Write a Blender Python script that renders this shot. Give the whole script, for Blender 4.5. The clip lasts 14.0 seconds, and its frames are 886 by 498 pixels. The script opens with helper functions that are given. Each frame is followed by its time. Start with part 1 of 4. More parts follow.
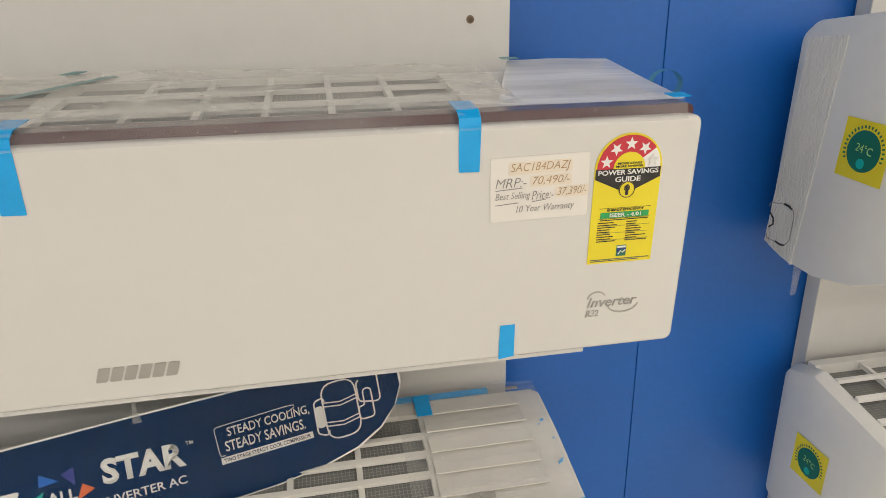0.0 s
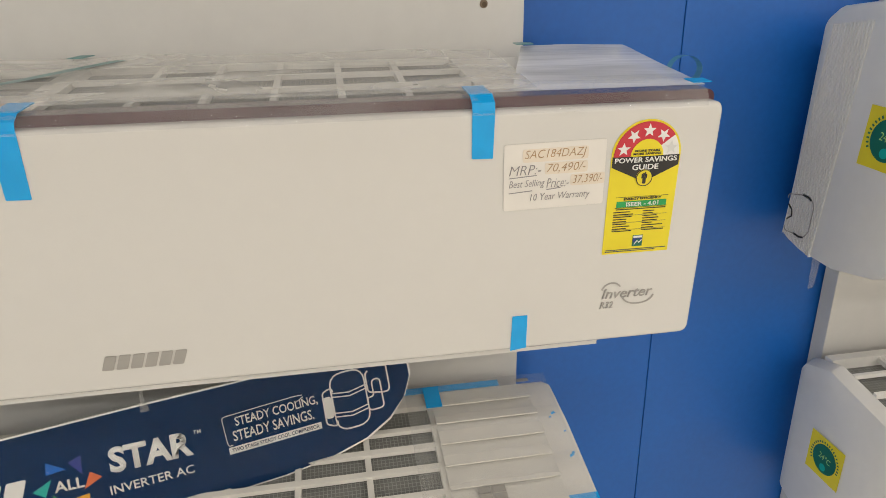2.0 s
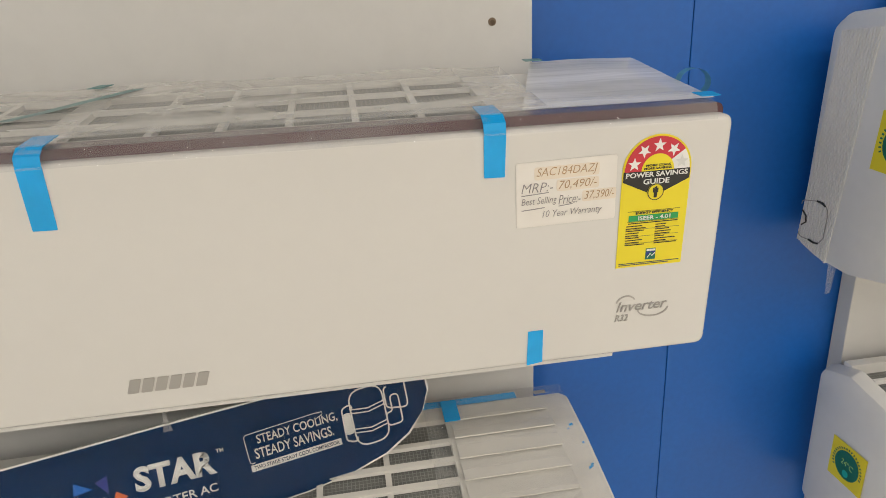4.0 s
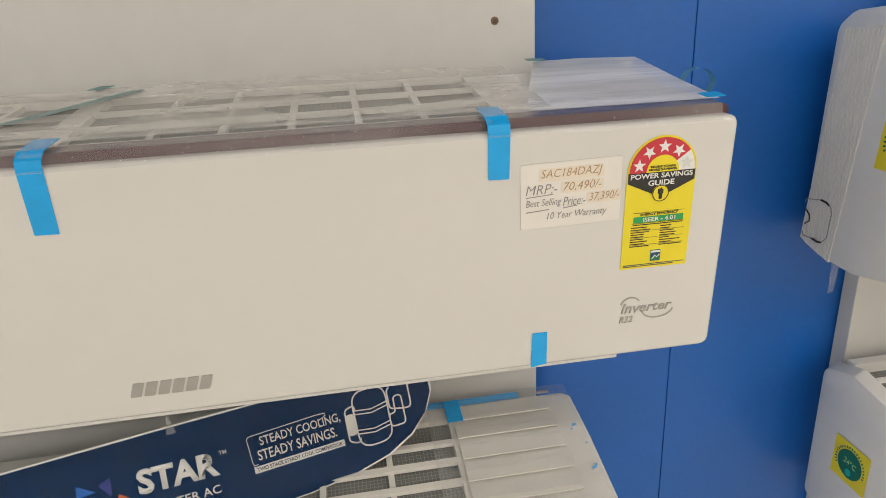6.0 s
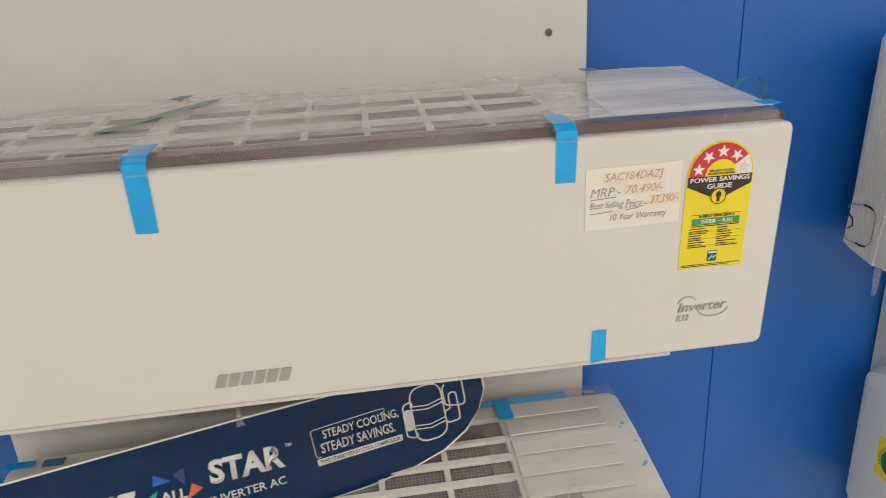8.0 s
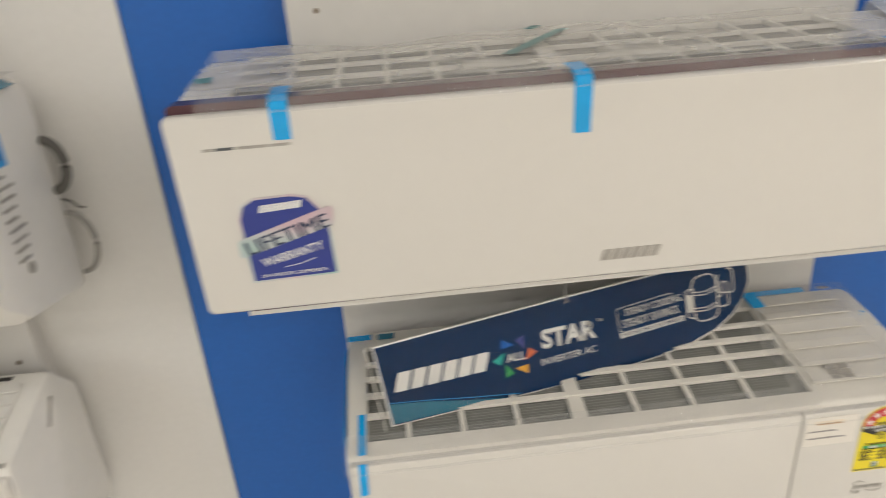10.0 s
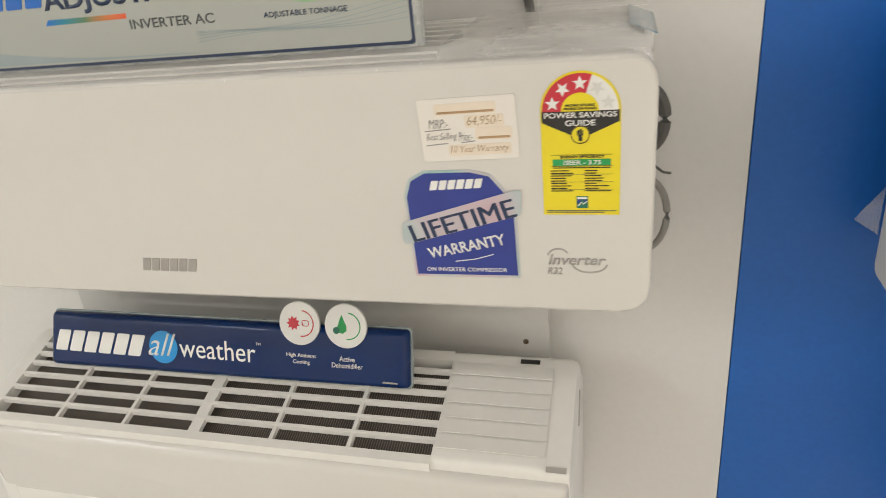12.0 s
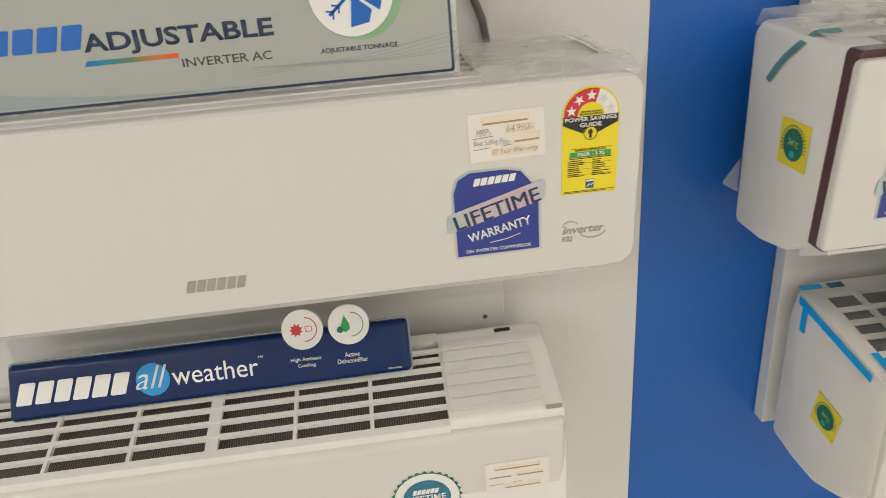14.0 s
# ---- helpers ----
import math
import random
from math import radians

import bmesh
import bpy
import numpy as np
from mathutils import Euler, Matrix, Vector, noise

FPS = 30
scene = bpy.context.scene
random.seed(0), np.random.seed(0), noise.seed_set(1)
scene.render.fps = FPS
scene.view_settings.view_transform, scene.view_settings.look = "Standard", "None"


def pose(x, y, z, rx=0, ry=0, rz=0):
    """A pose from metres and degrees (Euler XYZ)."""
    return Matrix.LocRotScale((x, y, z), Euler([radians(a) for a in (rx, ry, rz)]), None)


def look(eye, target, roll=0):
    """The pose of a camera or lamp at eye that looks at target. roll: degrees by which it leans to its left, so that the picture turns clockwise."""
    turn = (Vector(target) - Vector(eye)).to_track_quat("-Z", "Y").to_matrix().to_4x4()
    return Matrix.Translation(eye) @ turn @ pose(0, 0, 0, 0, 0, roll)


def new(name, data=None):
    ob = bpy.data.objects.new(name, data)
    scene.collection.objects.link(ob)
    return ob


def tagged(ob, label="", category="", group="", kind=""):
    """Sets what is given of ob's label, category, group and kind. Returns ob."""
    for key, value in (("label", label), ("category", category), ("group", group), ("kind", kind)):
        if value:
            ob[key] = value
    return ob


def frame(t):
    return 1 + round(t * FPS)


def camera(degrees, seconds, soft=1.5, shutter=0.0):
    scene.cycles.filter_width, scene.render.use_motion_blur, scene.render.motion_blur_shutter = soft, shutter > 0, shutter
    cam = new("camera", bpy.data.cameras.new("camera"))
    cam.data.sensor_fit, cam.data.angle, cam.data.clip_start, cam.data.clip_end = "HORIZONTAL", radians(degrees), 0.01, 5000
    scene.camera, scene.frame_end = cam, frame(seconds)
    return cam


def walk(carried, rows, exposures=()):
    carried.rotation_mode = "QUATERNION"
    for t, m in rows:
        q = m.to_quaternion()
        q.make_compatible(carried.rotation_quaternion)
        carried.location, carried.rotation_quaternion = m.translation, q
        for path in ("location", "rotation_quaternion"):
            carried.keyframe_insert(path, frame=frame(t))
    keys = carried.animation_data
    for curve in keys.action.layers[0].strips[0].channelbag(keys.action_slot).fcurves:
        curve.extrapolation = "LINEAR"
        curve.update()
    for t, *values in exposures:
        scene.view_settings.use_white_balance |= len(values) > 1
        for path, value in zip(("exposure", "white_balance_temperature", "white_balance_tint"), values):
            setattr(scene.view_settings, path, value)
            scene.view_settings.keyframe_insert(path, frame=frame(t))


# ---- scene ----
cam = camera(67.9, 14.0, soft=0.8, shutter=0.45)
PATH = [
    (0, (0.01, -0.015, 1.461), (0.355, 1.837, 0.789), -1.1),
    (0.5, (0.016, -0.012, 1.453), (0.337, 1.848, 0.791), -0.7),
    (1, (0.014, -0.01, 1.453), (0.28, 1.864, 0.805), -1.3),
    (1.5, (0.016, -0.003, 1.451), (0.305, 1.858, 0.779), -1.2),
    (2, (0.01, -0.004, 1.454), (0.325, 1.845, 0.76), -1.0),
    (2.5, (0.008, -0.011, 1.456), (0.307, 1.844, 0.77), -1.6),
    (3, (0.007, -0.013, 1.458), (0.298, 1.846, 0.778), -2.1),
    (3.5, (0.009, -0.011, 1.462), (0.285, 1.854, 0.792), -2.7),
    (6, (0.006, -0.003, 1.47), (0.282, 1.856, 0.786), -2.9),
    (6.5, (0.004, -0.007, 1.468), (0.27, 1.861, 0.806), -2.9),
    (7, (0.0, -0.009, 1.472), (0.244, 1.864, 0.814), -3.1),
    (7.2, (-0.001, -0.011, 1.472), (0.228, 1.866, 0.819), -3.1),
    (9.3, (-0.235, -0.074, 1.48), (0.025, 1.788, 0.796), -4.3),
    (9.5, (-0.277, -0.086, 1.48), (0.019, 1.745, 0.733), -4.3),
    (10, (-0.411, -0.145, 1.494), (-0.296, 1.686, 0.699), -4.2),
    (10.5, (-0.538, -0.153, 1.5), (-0.692, 1.671, 0.693), -3.2),
    (11, (-0.677, -0.101, 1.472), (-1.115, 1.69, 0.697), -6.1),
    (11.5, (-0.808, -0.014, 1.48), (-1.333, 1.782, 0.772), -7.3),
    (12, (-0.888, 0.008, 1.462), (-1.41, 1.763, 0.658), -5.8),
    (12.5, (-0.984, -0.019, 1.46), (-1.28, 1.789, 0.658), -4.9),
    (13, (-1.091, -0.076, 1.48), (-1.246, 1.766, 0.718), -5.1),
    (13.5, (-1.142, -0.109, 1.494), (-1.103, 1.717, 0.681), -4.4),
    (14, (-1.132, -0.142, 1.509), (-0.999, 1.681, 0.698), -5.0),
]
# the phone opens up a little while it pans to the second pair of units
EXPOSURES = [(0, 0.02), (1, -0.02), (9.5, -0.04), (10, 0.02), (10.5, 0.07), (11.5, 0.05), (12, 0.06), (12.5, 0.12), (13, 0.02), (14, 0.03)]
walk(cam, [(t, look(eye, target, roll)) for t, eye, target, roll in PATH], EXPOSURES)

# ---- light ----
world = bpy.data.worlds.new("shop_air")
scene.world = world
world.use_nodes = True
world.node_tree.nodes["Background"].inputs[0].default_value = (1.0, 0.96, 0.9, 1)
world.node_tree.nodes["Background"].inputs[1].default_value = 0.12

ROOM = (-5.0, 4.0, -4.4, 0.79, 2.95)      # x0, x1, y0, y of the display wall, ceiling
LAMPS = [(x, y) for y in (-0.9, -2.2, -3.5) for x in (-4.1, -2.3, -0.5, 1.3, 3.1)]
LAMP_WATTS = {-4.1: 20.5, -2.3: 3.8, -0.5: 5.5, 1.3: 9.4, 3.1: 21.0}
for lx, ly in LAMPS:
    lamp = bpy.data.lights.new("tube_light", "AREA")
    lamp.shape, lamp.size, lamp.size_y = "RECTANGLE", 1.15, 0.12
    lamp.energy, lamp.color = LAMP_WATTS[lx] * {-0.9: 0.85, -2.2: 1.0, -3.5: 1.35}[ly], ((0.93, 0.975, 1.0) if lx < -4 else (1.0, 0.946, 0.876))
    ob = new("tube_light", lamp)
    ob.matrix_world = pose(lx, ly, ROOM[4] - 0.075)

# ---- materials ----
def material(name, colour, rough=0.5, metal=0.0, spread=0.06, scale=30.0, bump=0.0, bump_scale=200.0, coat=0.0, blotch=3.0, spec=0.5):
    """A painted or moulded surface with broad stains, fine grain and slight relief."""
    m = bpy.data.materials.new(name)
    m.use_nodes = True
    t = m.node_tree
    b = t.nodes["Principled BSDF"]
    co = t.nodes.new("ShaderNodeTexCoord")
    n1, n2 = t.nodes.new("ShaderNodeTexNoise"), t.nodes.new("ShaderNodeTexNoise")
    n1.inputs["Scale"].default_value, n2.inputs["Scale"].default_value = scale, blotch
    n1.inputs["Detail"].default_value, n2.inputs["Detail"].default_value = 6, 4
    mix = t.nodes.new("ShaderNodeMath")
    mix.operation = "ADD"
    rng = t.nodes.new("ShaderNodeMapRange")
    rng.inputs["From Min"].default_value, rng.inputs["From Max"].default_value = 0.6, 1.4
    rng.inputs["To Min"].default_value, rng.inputs["To Max"].default_value = 1 - spread, 1 + spread
    mul = t.nodes.new("ShaderNodeVectorMath")
    mul.operation = "SCALE"
    mul.inputs[0].default_value = colour
    for n in (n1, n2):
        t.links.new(co.outputs["Object"], n.inputs["Vector"])
    t.links.new(n1.outputs["Fac"], mix.inputs[0])
    t.links.new(n2.outputs["Fac"], mix.inputs[1])
    t.links.new(mix.outputs[0], rng.inputs["Value"])
    t.links.new(rng.outputs["Result"], mul.inputs["Scale"])
    t.links.new(mul.outputs[0], b.inputs["Base Color"])
    rr = t.nodes.new("ShaderNodeMapRange")
    rr.inputs["To Min"].default_value, rr.inputs["To Max"].default_value = max(0.02, rough - 0.02), rough + 0.02
    t.links.new(n2.outputs["Fac"], rr.inputs["Value"])
    t.links.new(rr.outputs["Result"], b.inputs["Roughness"])
    b.inputs["Metallic"].default_value = metal
    b.inputs["Specular IOR Level"].default_value = spec
    b.inputs["Coat Weight"].default_value = coat
    b.inputs["Coat Roughness"].default_value = 0.04
    if bump:
        n3, bp = t.nodes.new("ShaderNodeTexNoise"), t.nodes.new("ShaderNodeBump")
        n3.inputs["Scale"].default_value = bump_scale
        t.links.new(co.outputs["Object"], n3.inputs["Vector"])
        bp.inputs["Strength"].default_value, bp.inputs["Distance"].default_value = bump, 0.002
        t.links.new(n3.outputs["Fac"], bp.inputs["Height"])
        t.links.new(bp.outputs["Normal"], b.inputs["Normal"])
    return m


def film_material(name, colour, solid, rough, bump_scale, bump, along=1.0):
    """Clear wrapping film: mostly see-through, with a milky share and glints on its creases."""
    m = bpy.data.materials.new(name)
    m.use_nodes = True
    t = m.node_tree
    b, out = t.nodes["Principled BSDF"], t.nodes["Material Output"]
    b.inputs["Base Color"].default_value = (*colour, 1)
    b.inputs["Roughness"].default_value = rough
    b.inputs["IOR"].default_value = 1.5
    clear, mix = t.nodes.new("ShaderNodeBsdfTransparent"), t.nodes.new("ShaderNodeMixShader")
    co, n1, n2 = t.nodes.new("ShaderNodeTexCoord"), t.nodes.new("ShaderNodeTexNoise"), t.nodes.new("ShaderNodeTexNoise")
    n1.inputs["Scale"].default_value, n2.inputs["Scale"].default_value = 14, bump_scale
    n1.inputs["Distortion"].default_value, n2.inputs["Distortion"].default_value = 1.5, 2.0
    rng, bp = t.nodes.new("ShaderNodeMapRange"), t.nodes.new("ShaderNodeBump")
    rng.inputs["From Min"].default_value, rng.inputs["From Max"].default_value = 0.3, 0.7
    rng.inputs["To Min"].default_value, rng.inputs["To Max"].default_value = solid * 0.6, solid * 1.4
    bp.inputs["Strength"].default_value, bp.inputs["Distance"].default_value = bump, 0.01
    folds = t.nodes.new("ShaderNodeMapping")
    folds.inputs["Scale"].default_value = (along, 1, 1)
    t.links.new(co.outputs["Object"], folds.inputs["Vector"])
    for n in (n1, n2):
        t.links.new(folds.outputs["Vector"], n.inputs["Vector"])
    t.links.new(n1.outputs["Fac"], rng.inputs["Value"])
    t.links.new(n2.outputs["Fac"], bp.inputs["Height"])
    t.links.new(bp.outputs["Normal"], b.inputs["Normal"])
    t.links.new(rng.outputs["Result"], mix.inputs["Fac"])
    t.links.new(clear.outputs[0], mix.inputs[1])
    t.links.new(b.outputs[0], mix.inputs[2])
    t.links.new(mix.outputs[0], out.inputs["Surface"])
    return m


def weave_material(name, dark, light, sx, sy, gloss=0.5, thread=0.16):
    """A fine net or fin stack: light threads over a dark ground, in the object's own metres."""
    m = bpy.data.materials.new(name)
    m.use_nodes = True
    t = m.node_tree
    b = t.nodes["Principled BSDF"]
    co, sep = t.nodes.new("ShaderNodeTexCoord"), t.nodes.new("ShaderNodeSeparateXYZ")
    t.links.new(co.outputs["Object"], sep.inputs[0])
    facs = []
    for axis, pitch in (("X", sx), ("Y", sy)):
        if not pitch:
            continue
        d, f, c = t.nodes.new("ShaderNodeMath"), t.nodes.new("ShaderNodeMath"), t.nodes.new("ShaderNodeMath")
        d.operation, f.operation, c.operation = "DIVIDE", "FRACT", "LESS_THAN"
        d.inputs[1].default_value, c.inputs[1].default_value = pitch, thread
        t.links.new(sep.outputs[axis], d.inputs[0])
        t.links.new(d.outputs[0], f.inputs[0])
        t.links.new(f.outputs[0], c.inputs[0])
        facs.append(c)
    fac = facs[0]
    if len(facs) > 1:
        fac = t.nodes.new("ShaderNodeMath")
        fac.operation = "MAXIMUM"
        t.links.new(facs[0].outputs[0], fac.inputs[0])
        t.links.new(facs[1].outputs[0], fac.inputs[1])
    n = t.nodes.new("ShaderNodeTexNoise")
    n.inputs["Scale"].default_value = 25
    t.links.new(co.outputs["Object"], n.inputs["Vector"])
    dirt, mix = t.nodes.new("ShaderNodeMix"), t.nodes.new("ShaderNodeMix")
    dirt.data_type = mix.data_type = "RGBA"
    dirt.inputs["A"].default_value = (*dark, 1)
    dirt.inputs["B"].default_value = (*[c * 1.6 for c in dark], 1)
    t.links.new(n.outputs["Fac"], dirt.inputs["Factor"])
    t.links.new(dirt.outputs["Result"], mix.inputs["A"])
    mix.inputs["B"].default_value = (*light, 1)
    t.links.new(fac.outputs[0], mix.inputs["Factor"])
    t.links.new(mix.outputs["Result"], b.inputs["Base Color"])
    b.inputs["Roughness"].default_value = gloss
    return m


WHITE_ABS = material("glossy_white_abs", (0.655, 0.632, 0.592), 0.10, spread=0.012, scale=60, coat=0.45)
WHITE_BODY = material("satin_white_abs", (0.76, 0.74, 0.70), 0.42, spread=0.03, scale=60, bump=0.04, bump_scale=900)
OLD_WHITE = material("handled_white_abs", (0.72, 0.69, 0.63), 0.45, spread=0.06, scale=20, bump=0.05, bump_scale=700)
BURGUNDY = material("burgundy_plastic", (0.075, 0.024, 0.033), 0.22, spread=0.15, scale=40)
BLUE_WALL = material("blue_laminate", (0.006, 0.114, 0.455), 0.40, spread=0.08, scale=120, bump=0.03, bump_scale=300)
WHITE_WALL = material("white_laminate", (0.70, 0.685, 0.66), 0.5, spread=0.03, scale=90, bump=0.02, bump_scale=300)
BOARD_WALL = material("white_board", (0.64, 0.625, 0.60), 0.4, spread=0.03, scale=50, bump=0.02, bump_scale=250)
CEILING = material("off_white_ceiling_paint", (0.66, 0.65, 0.63), 0.85, spread=0.05, scale=12, bump=0.1)
PLASTER = material("cream_plaster", (0.80, 0.77, 0.71), 0.8, spread=0.05, scale=20, bump=0.15)
TILE = material("floor_tile", (0.72, 0.69, 0.64), 0.2, spread=0.08, scale=15)
STEEL = material("brushed_steel", (0.55, 0.55, 0.54), 0.35, metal=0.9, spread=0.1)
DARK = material("dark_hollow", (0.03, 0.028, 0.025), 0.8)
HOLE_DARK = material("hole_core", (0.13, 0.09, 0.055), 0.9, spread=0.3)
HOLE_RIM = material("worn_hole", (0.22, 0.16, 0.11), 0.8, spread=0.3)
TAPE_BLUE = material("blue_tape", (0.004, 0.36, 0.80), 0.22, spread=0.1, scale=50, bump=0.15, bump_scale=120)
NAVY = material("navy_print", (0.002, 0.026, 0.095), 0.07, spread=0.12, scale=8, spec=0.17, bump=0.08, bump_scale=9)
NAVY_GLOSS = material("glossy_navy_print", (0.003, 0.022, 0.105), 0.04, spread=0.12, scale=8, spec=0.22, coat=0.25)
TAPE_PALE = material("pale_blue_tape", (0.09, 0.30, 0.48), 0.25, spread=0.15)
TAPE_DULL = material("dull_teal_tape", (0.11, 0.25, 0.25), 0.3, spread=0.15)
TEAL_PRINT = material("teal_print", (0.012, 0.16, 0.26), 0.2, coat=0.5)
PALE_PRINT = material("pale_green_print", (0.40, 0.415, 0.38), 0.12, spread=0.05, scale=4)
BADGE_SHADE = material("green_shadow_print", (0.25, 0.42, 0.24), 0.3, spread=0.1)
PALE_WAVE = material("pale_blue_wave", (0.31, 0.37, 0.375), 0.14, spread=0.05)
PRINT_WHITE = material("white_ink", (0.80, 0.79, 0.76), 0.4, spread=0.03)
PRINT_BLACK = material("black_ink", (0.022, 0.02, 0.018), 0.5, spread=0.2)
PRINT_GREY = material("grey_ink", (0.36, 0.34, 0.31), 0.35, metal=0.1, spread=0.08)
TEXT_GREY = material("slate_ink", (0.085, 0.095, 0.10), 0.4)
PRINT_YELLOW = material("yellow_print", (0.80, 0.66, 0.02), 0.35, spread=0.04)
PRINT_RED = material("red_print", (0.56, 0.03, 0.05), 0.35, spread=0.06)
PRINT_GREEN = material("green_print", (0.02, 0.33, 0.09), 0.35, spread=0.06)
PRINT_DKGREEN = material("dark_green_print", (0.012, 0.15, 0.095), 0.35, spread=0.08)
LIME = material("lime_ink", (0.42, 0.62, 0.20), 0.4)
PRINT_ROYAL = material("royal_blue_print", (0.026, 0.045, 0.26), 0.3, spread=0.08)
PRINT_BLUE = material("bright_blue_print", (0.010, 0.13, 0.52), 0.25, spread=0.08)
PRINT_AZURE = material("azure_print", (0.01, 0.28, 0.66), 0.3, spread=0.08)
PRINT_DEEP = material("deep_blue_ink", (0.018, 0.035, 0.085), 0.35)
PRINT_ORANGE = material("orange_print", (0.75, 0.16, 0.05), 0.35)
PRINT_AMBER = material("amber_print", (0.80, 0.40, 0.03), 0.35)
PRINT_TEAL = material("turquoise_print", (0.01, 0.42, 0.36), 0.35)
def foil_material(name):
    """Holographic foil: pastel bands that drift from teal to rose."""
    m = bpy.data.materials.new(name)
    m.use_nodes = True
    t = m.node_tree
    b = t.nodes["Principled BSDF"]
    co, n, ramp = t.nodes.new("ShaderNodeTexCoord"), t.nodes.new("ShaderNodeTexNoise"), t.nodes.new("ShaderNodeValToRGB")
    n.inputs["Scale"].default_value, n.inputs["Detail"].default_value = 18, 1
    ramp.color_ramp.elements[0].position, ramp.color_ramp.elements[0].color = 0.32, (0.36, 0.52, 0.50, 1)
    ramp.color_ramp.elements[1].position, ramp.color_ramp.elements[1].color = 0.68, (0.60, 0.45, 0.50, 1)
    mid = ramp.color_ramp.elements.new(0.5)
    mid.color = (0.54, 0.54, 0.56, 1)
    t.links.new(co.outputs["Object"], n.inputs["Vector"])
    t.links.new(n.outputs["Fac"], ramp.inputs["Fac"])
    t.links.new(ramp.outputs["Color"], b.inputs["Base Color"])
    b.inputs["Roughness"].default_value, b.inputs["Metallic"].default_value = 0.28, 0.25
    return m


def gradient_material(name, x0, x1, colours):
    """Ink that runs through colours along the object's own x."""
    m = bpy.data.materials.new(name)
    m.use_nodes = True
    t = m.node_tree
    co, sep = t.nodes.new("ShaderNodeTexCoord"), t.nodes.new("ShaderNodeSeparateXYZ")
    rng, ramp = t.nodes.new("ShaderNodeMapRange"), t.nodes.new("ShaderNodeValToRGB")
    rng.inputs["From Min"].default_value, rng.inputs["From Max"].default_value = x0, x1
    els = ramp.color_ramp.elements
    els[0].color, els[1].color = (*colours[0], 1), (*colours[-1], 1)
    for i, c in enumerate(colours[1:-1], 1):
        els.new(i / (len(colours) - 1)).color = (*c, 1)
    t.links.new(co.outputs["Object"], sep.inputs[0])
    t.links.new(sep.outputs["X"], rng.inputs["Value"])
    t.links.new(rng.outputs["Result"], ramp.inputs["Fac"])
    t.links.new(ramp.outputs["Color"], t.nodes["Principled BSDF"].inputs["Base Color"])
    t.nodes["Principled BSDF"].inputs["Roughness"].default_value = 0.3
    return m


SILVER_FOIL = foil_material("silver_foil")
RAINBOW = gradient_material("rainbow_ink", -0.063, 0.027, ((0.01, 0.14, 0.52), (0.02, 0.22, 0.30), (0.10, 0.20, 0.10), (0.55, 0.18, 0.05), (0.75, 0.10, 0.03)))
STAR_PALE = material("pale_grey_ink", (0.68, 0.67, 0.64), 0.4)
CARD_PAPER = material("card_paper", (0.76, 0.72, 0.66), 0.6, spread=0.04, scale=40)
MARKED_PAPER = material("marker_swipe", (0.75, 0.66, 0.54), 0.6, spread=0.06, scale=40)
INK_PEN = material("pen_ink", (0.26, 0.24, 0.24), 0.6, spread=0.3)
INK_OCHRE = material("ochre_pen_ink", (0.40, 0.25, 0.13), 0.6, spread=0.3)
CABLE = material("grey_cable", (0.10, 0.095, 0.085), 0.6, spread=0.2)
CABLE_WHITE = material("grey_hose", (0.26, 0.25, 0.23), 0.5, spread=0.1)
MESH_GREY = weave_material("grey_filter_net", (0.13, 0.13, 0.12), (0.30, 0.30, 0.28), 0.0045, 0.0045)
# flat sheet: the shade between the fins is put into its dark ground colour
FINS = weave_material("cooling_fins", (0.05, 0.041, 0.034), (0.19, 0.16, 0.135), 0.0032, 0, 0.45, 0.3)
FILM = film_material("wrapping_film", (0.80, 0.77, 0.72), 0.38, 0.14, 12, 0.15, 0.4)
FILM_FOLDED = film_material("folded_film", (0.86, 0.85, 0.835), 0.80, 0.26, 30, 0.12, 0.12)
FILM_CLEAR = film_material("clear_film", (0.8, 0.79, 0.77), 0.15, 0.05, 48, 0.9, 0.3)
SLEEVE = film_material("clear_sleeve", (0.06, 0.07, 0.09), 0.06, 0.03, 9, 0.7)
ACRYLIC = film_material("acrylic", (0.78, 0.82, 0.80), 0.30, 0.05, 4, 0.0)
LIGHT_PANEL = material("lamp_housing", (0.8, 0.8, 0.8), 0.5)


# ---- building helpers ----
def origin_of(ob):
    """Where an object's own zero lies, from its chain of parents."""
    at = Vector((0, 0, 0))
    while ob:
        at += ob.location
        ob = ob.parent
    return at


def part(name, bm, mat, parent=None, label="", smooth=False):
    """Links a bmesh, given in world metres, as one mesh object under a thing or part."""
    if parent:
        bm.transform(Matrix.Translation(-origin_of(parent)))
    bmesh.ops.recalc_face_normals(bm, faces=bm.faces)
    me = bpy.data.meshes.new(name)
    bm.to_mesh(me)
    bm.free()
    me.materials.append(mat)
    if smooth:
        me.shade_smooth()
        me.set_sharp_from_angle(angle=radians(38))
    ob = new(name, me)
    ob.parent = parent
    if label:
        ob["label"] = label
    return ob


def thing(name, at, label, category, group="", kind=""):
    ob = new(name)
    ob.empty_display_size = 0.05
    ob.location = at
    return tagged(ob, label, category, group, kind)


def box(x0, y0, z0, x1, y1, z1, bevel=0.0):
    bm = bmesh.new()
    bmesh.ops.create_cube(bm, size=1)
    bmesh.ops.transform(bm, verts=bm.verts, matrix=Matrix.Translation(((x0 + x1) / 2, (y0 + y1) / 2, (z0 + z1) / 2)) @ Matrix.Diagonal((x1 - x0, y1 - y0, z1 - z0, 1)))
    if bevel:
        bmesh.ops.bevel(bm, geom=bm.edges[:], offset=bevel, segments=2, affect="EDGES", profile=0.5)
    return bm


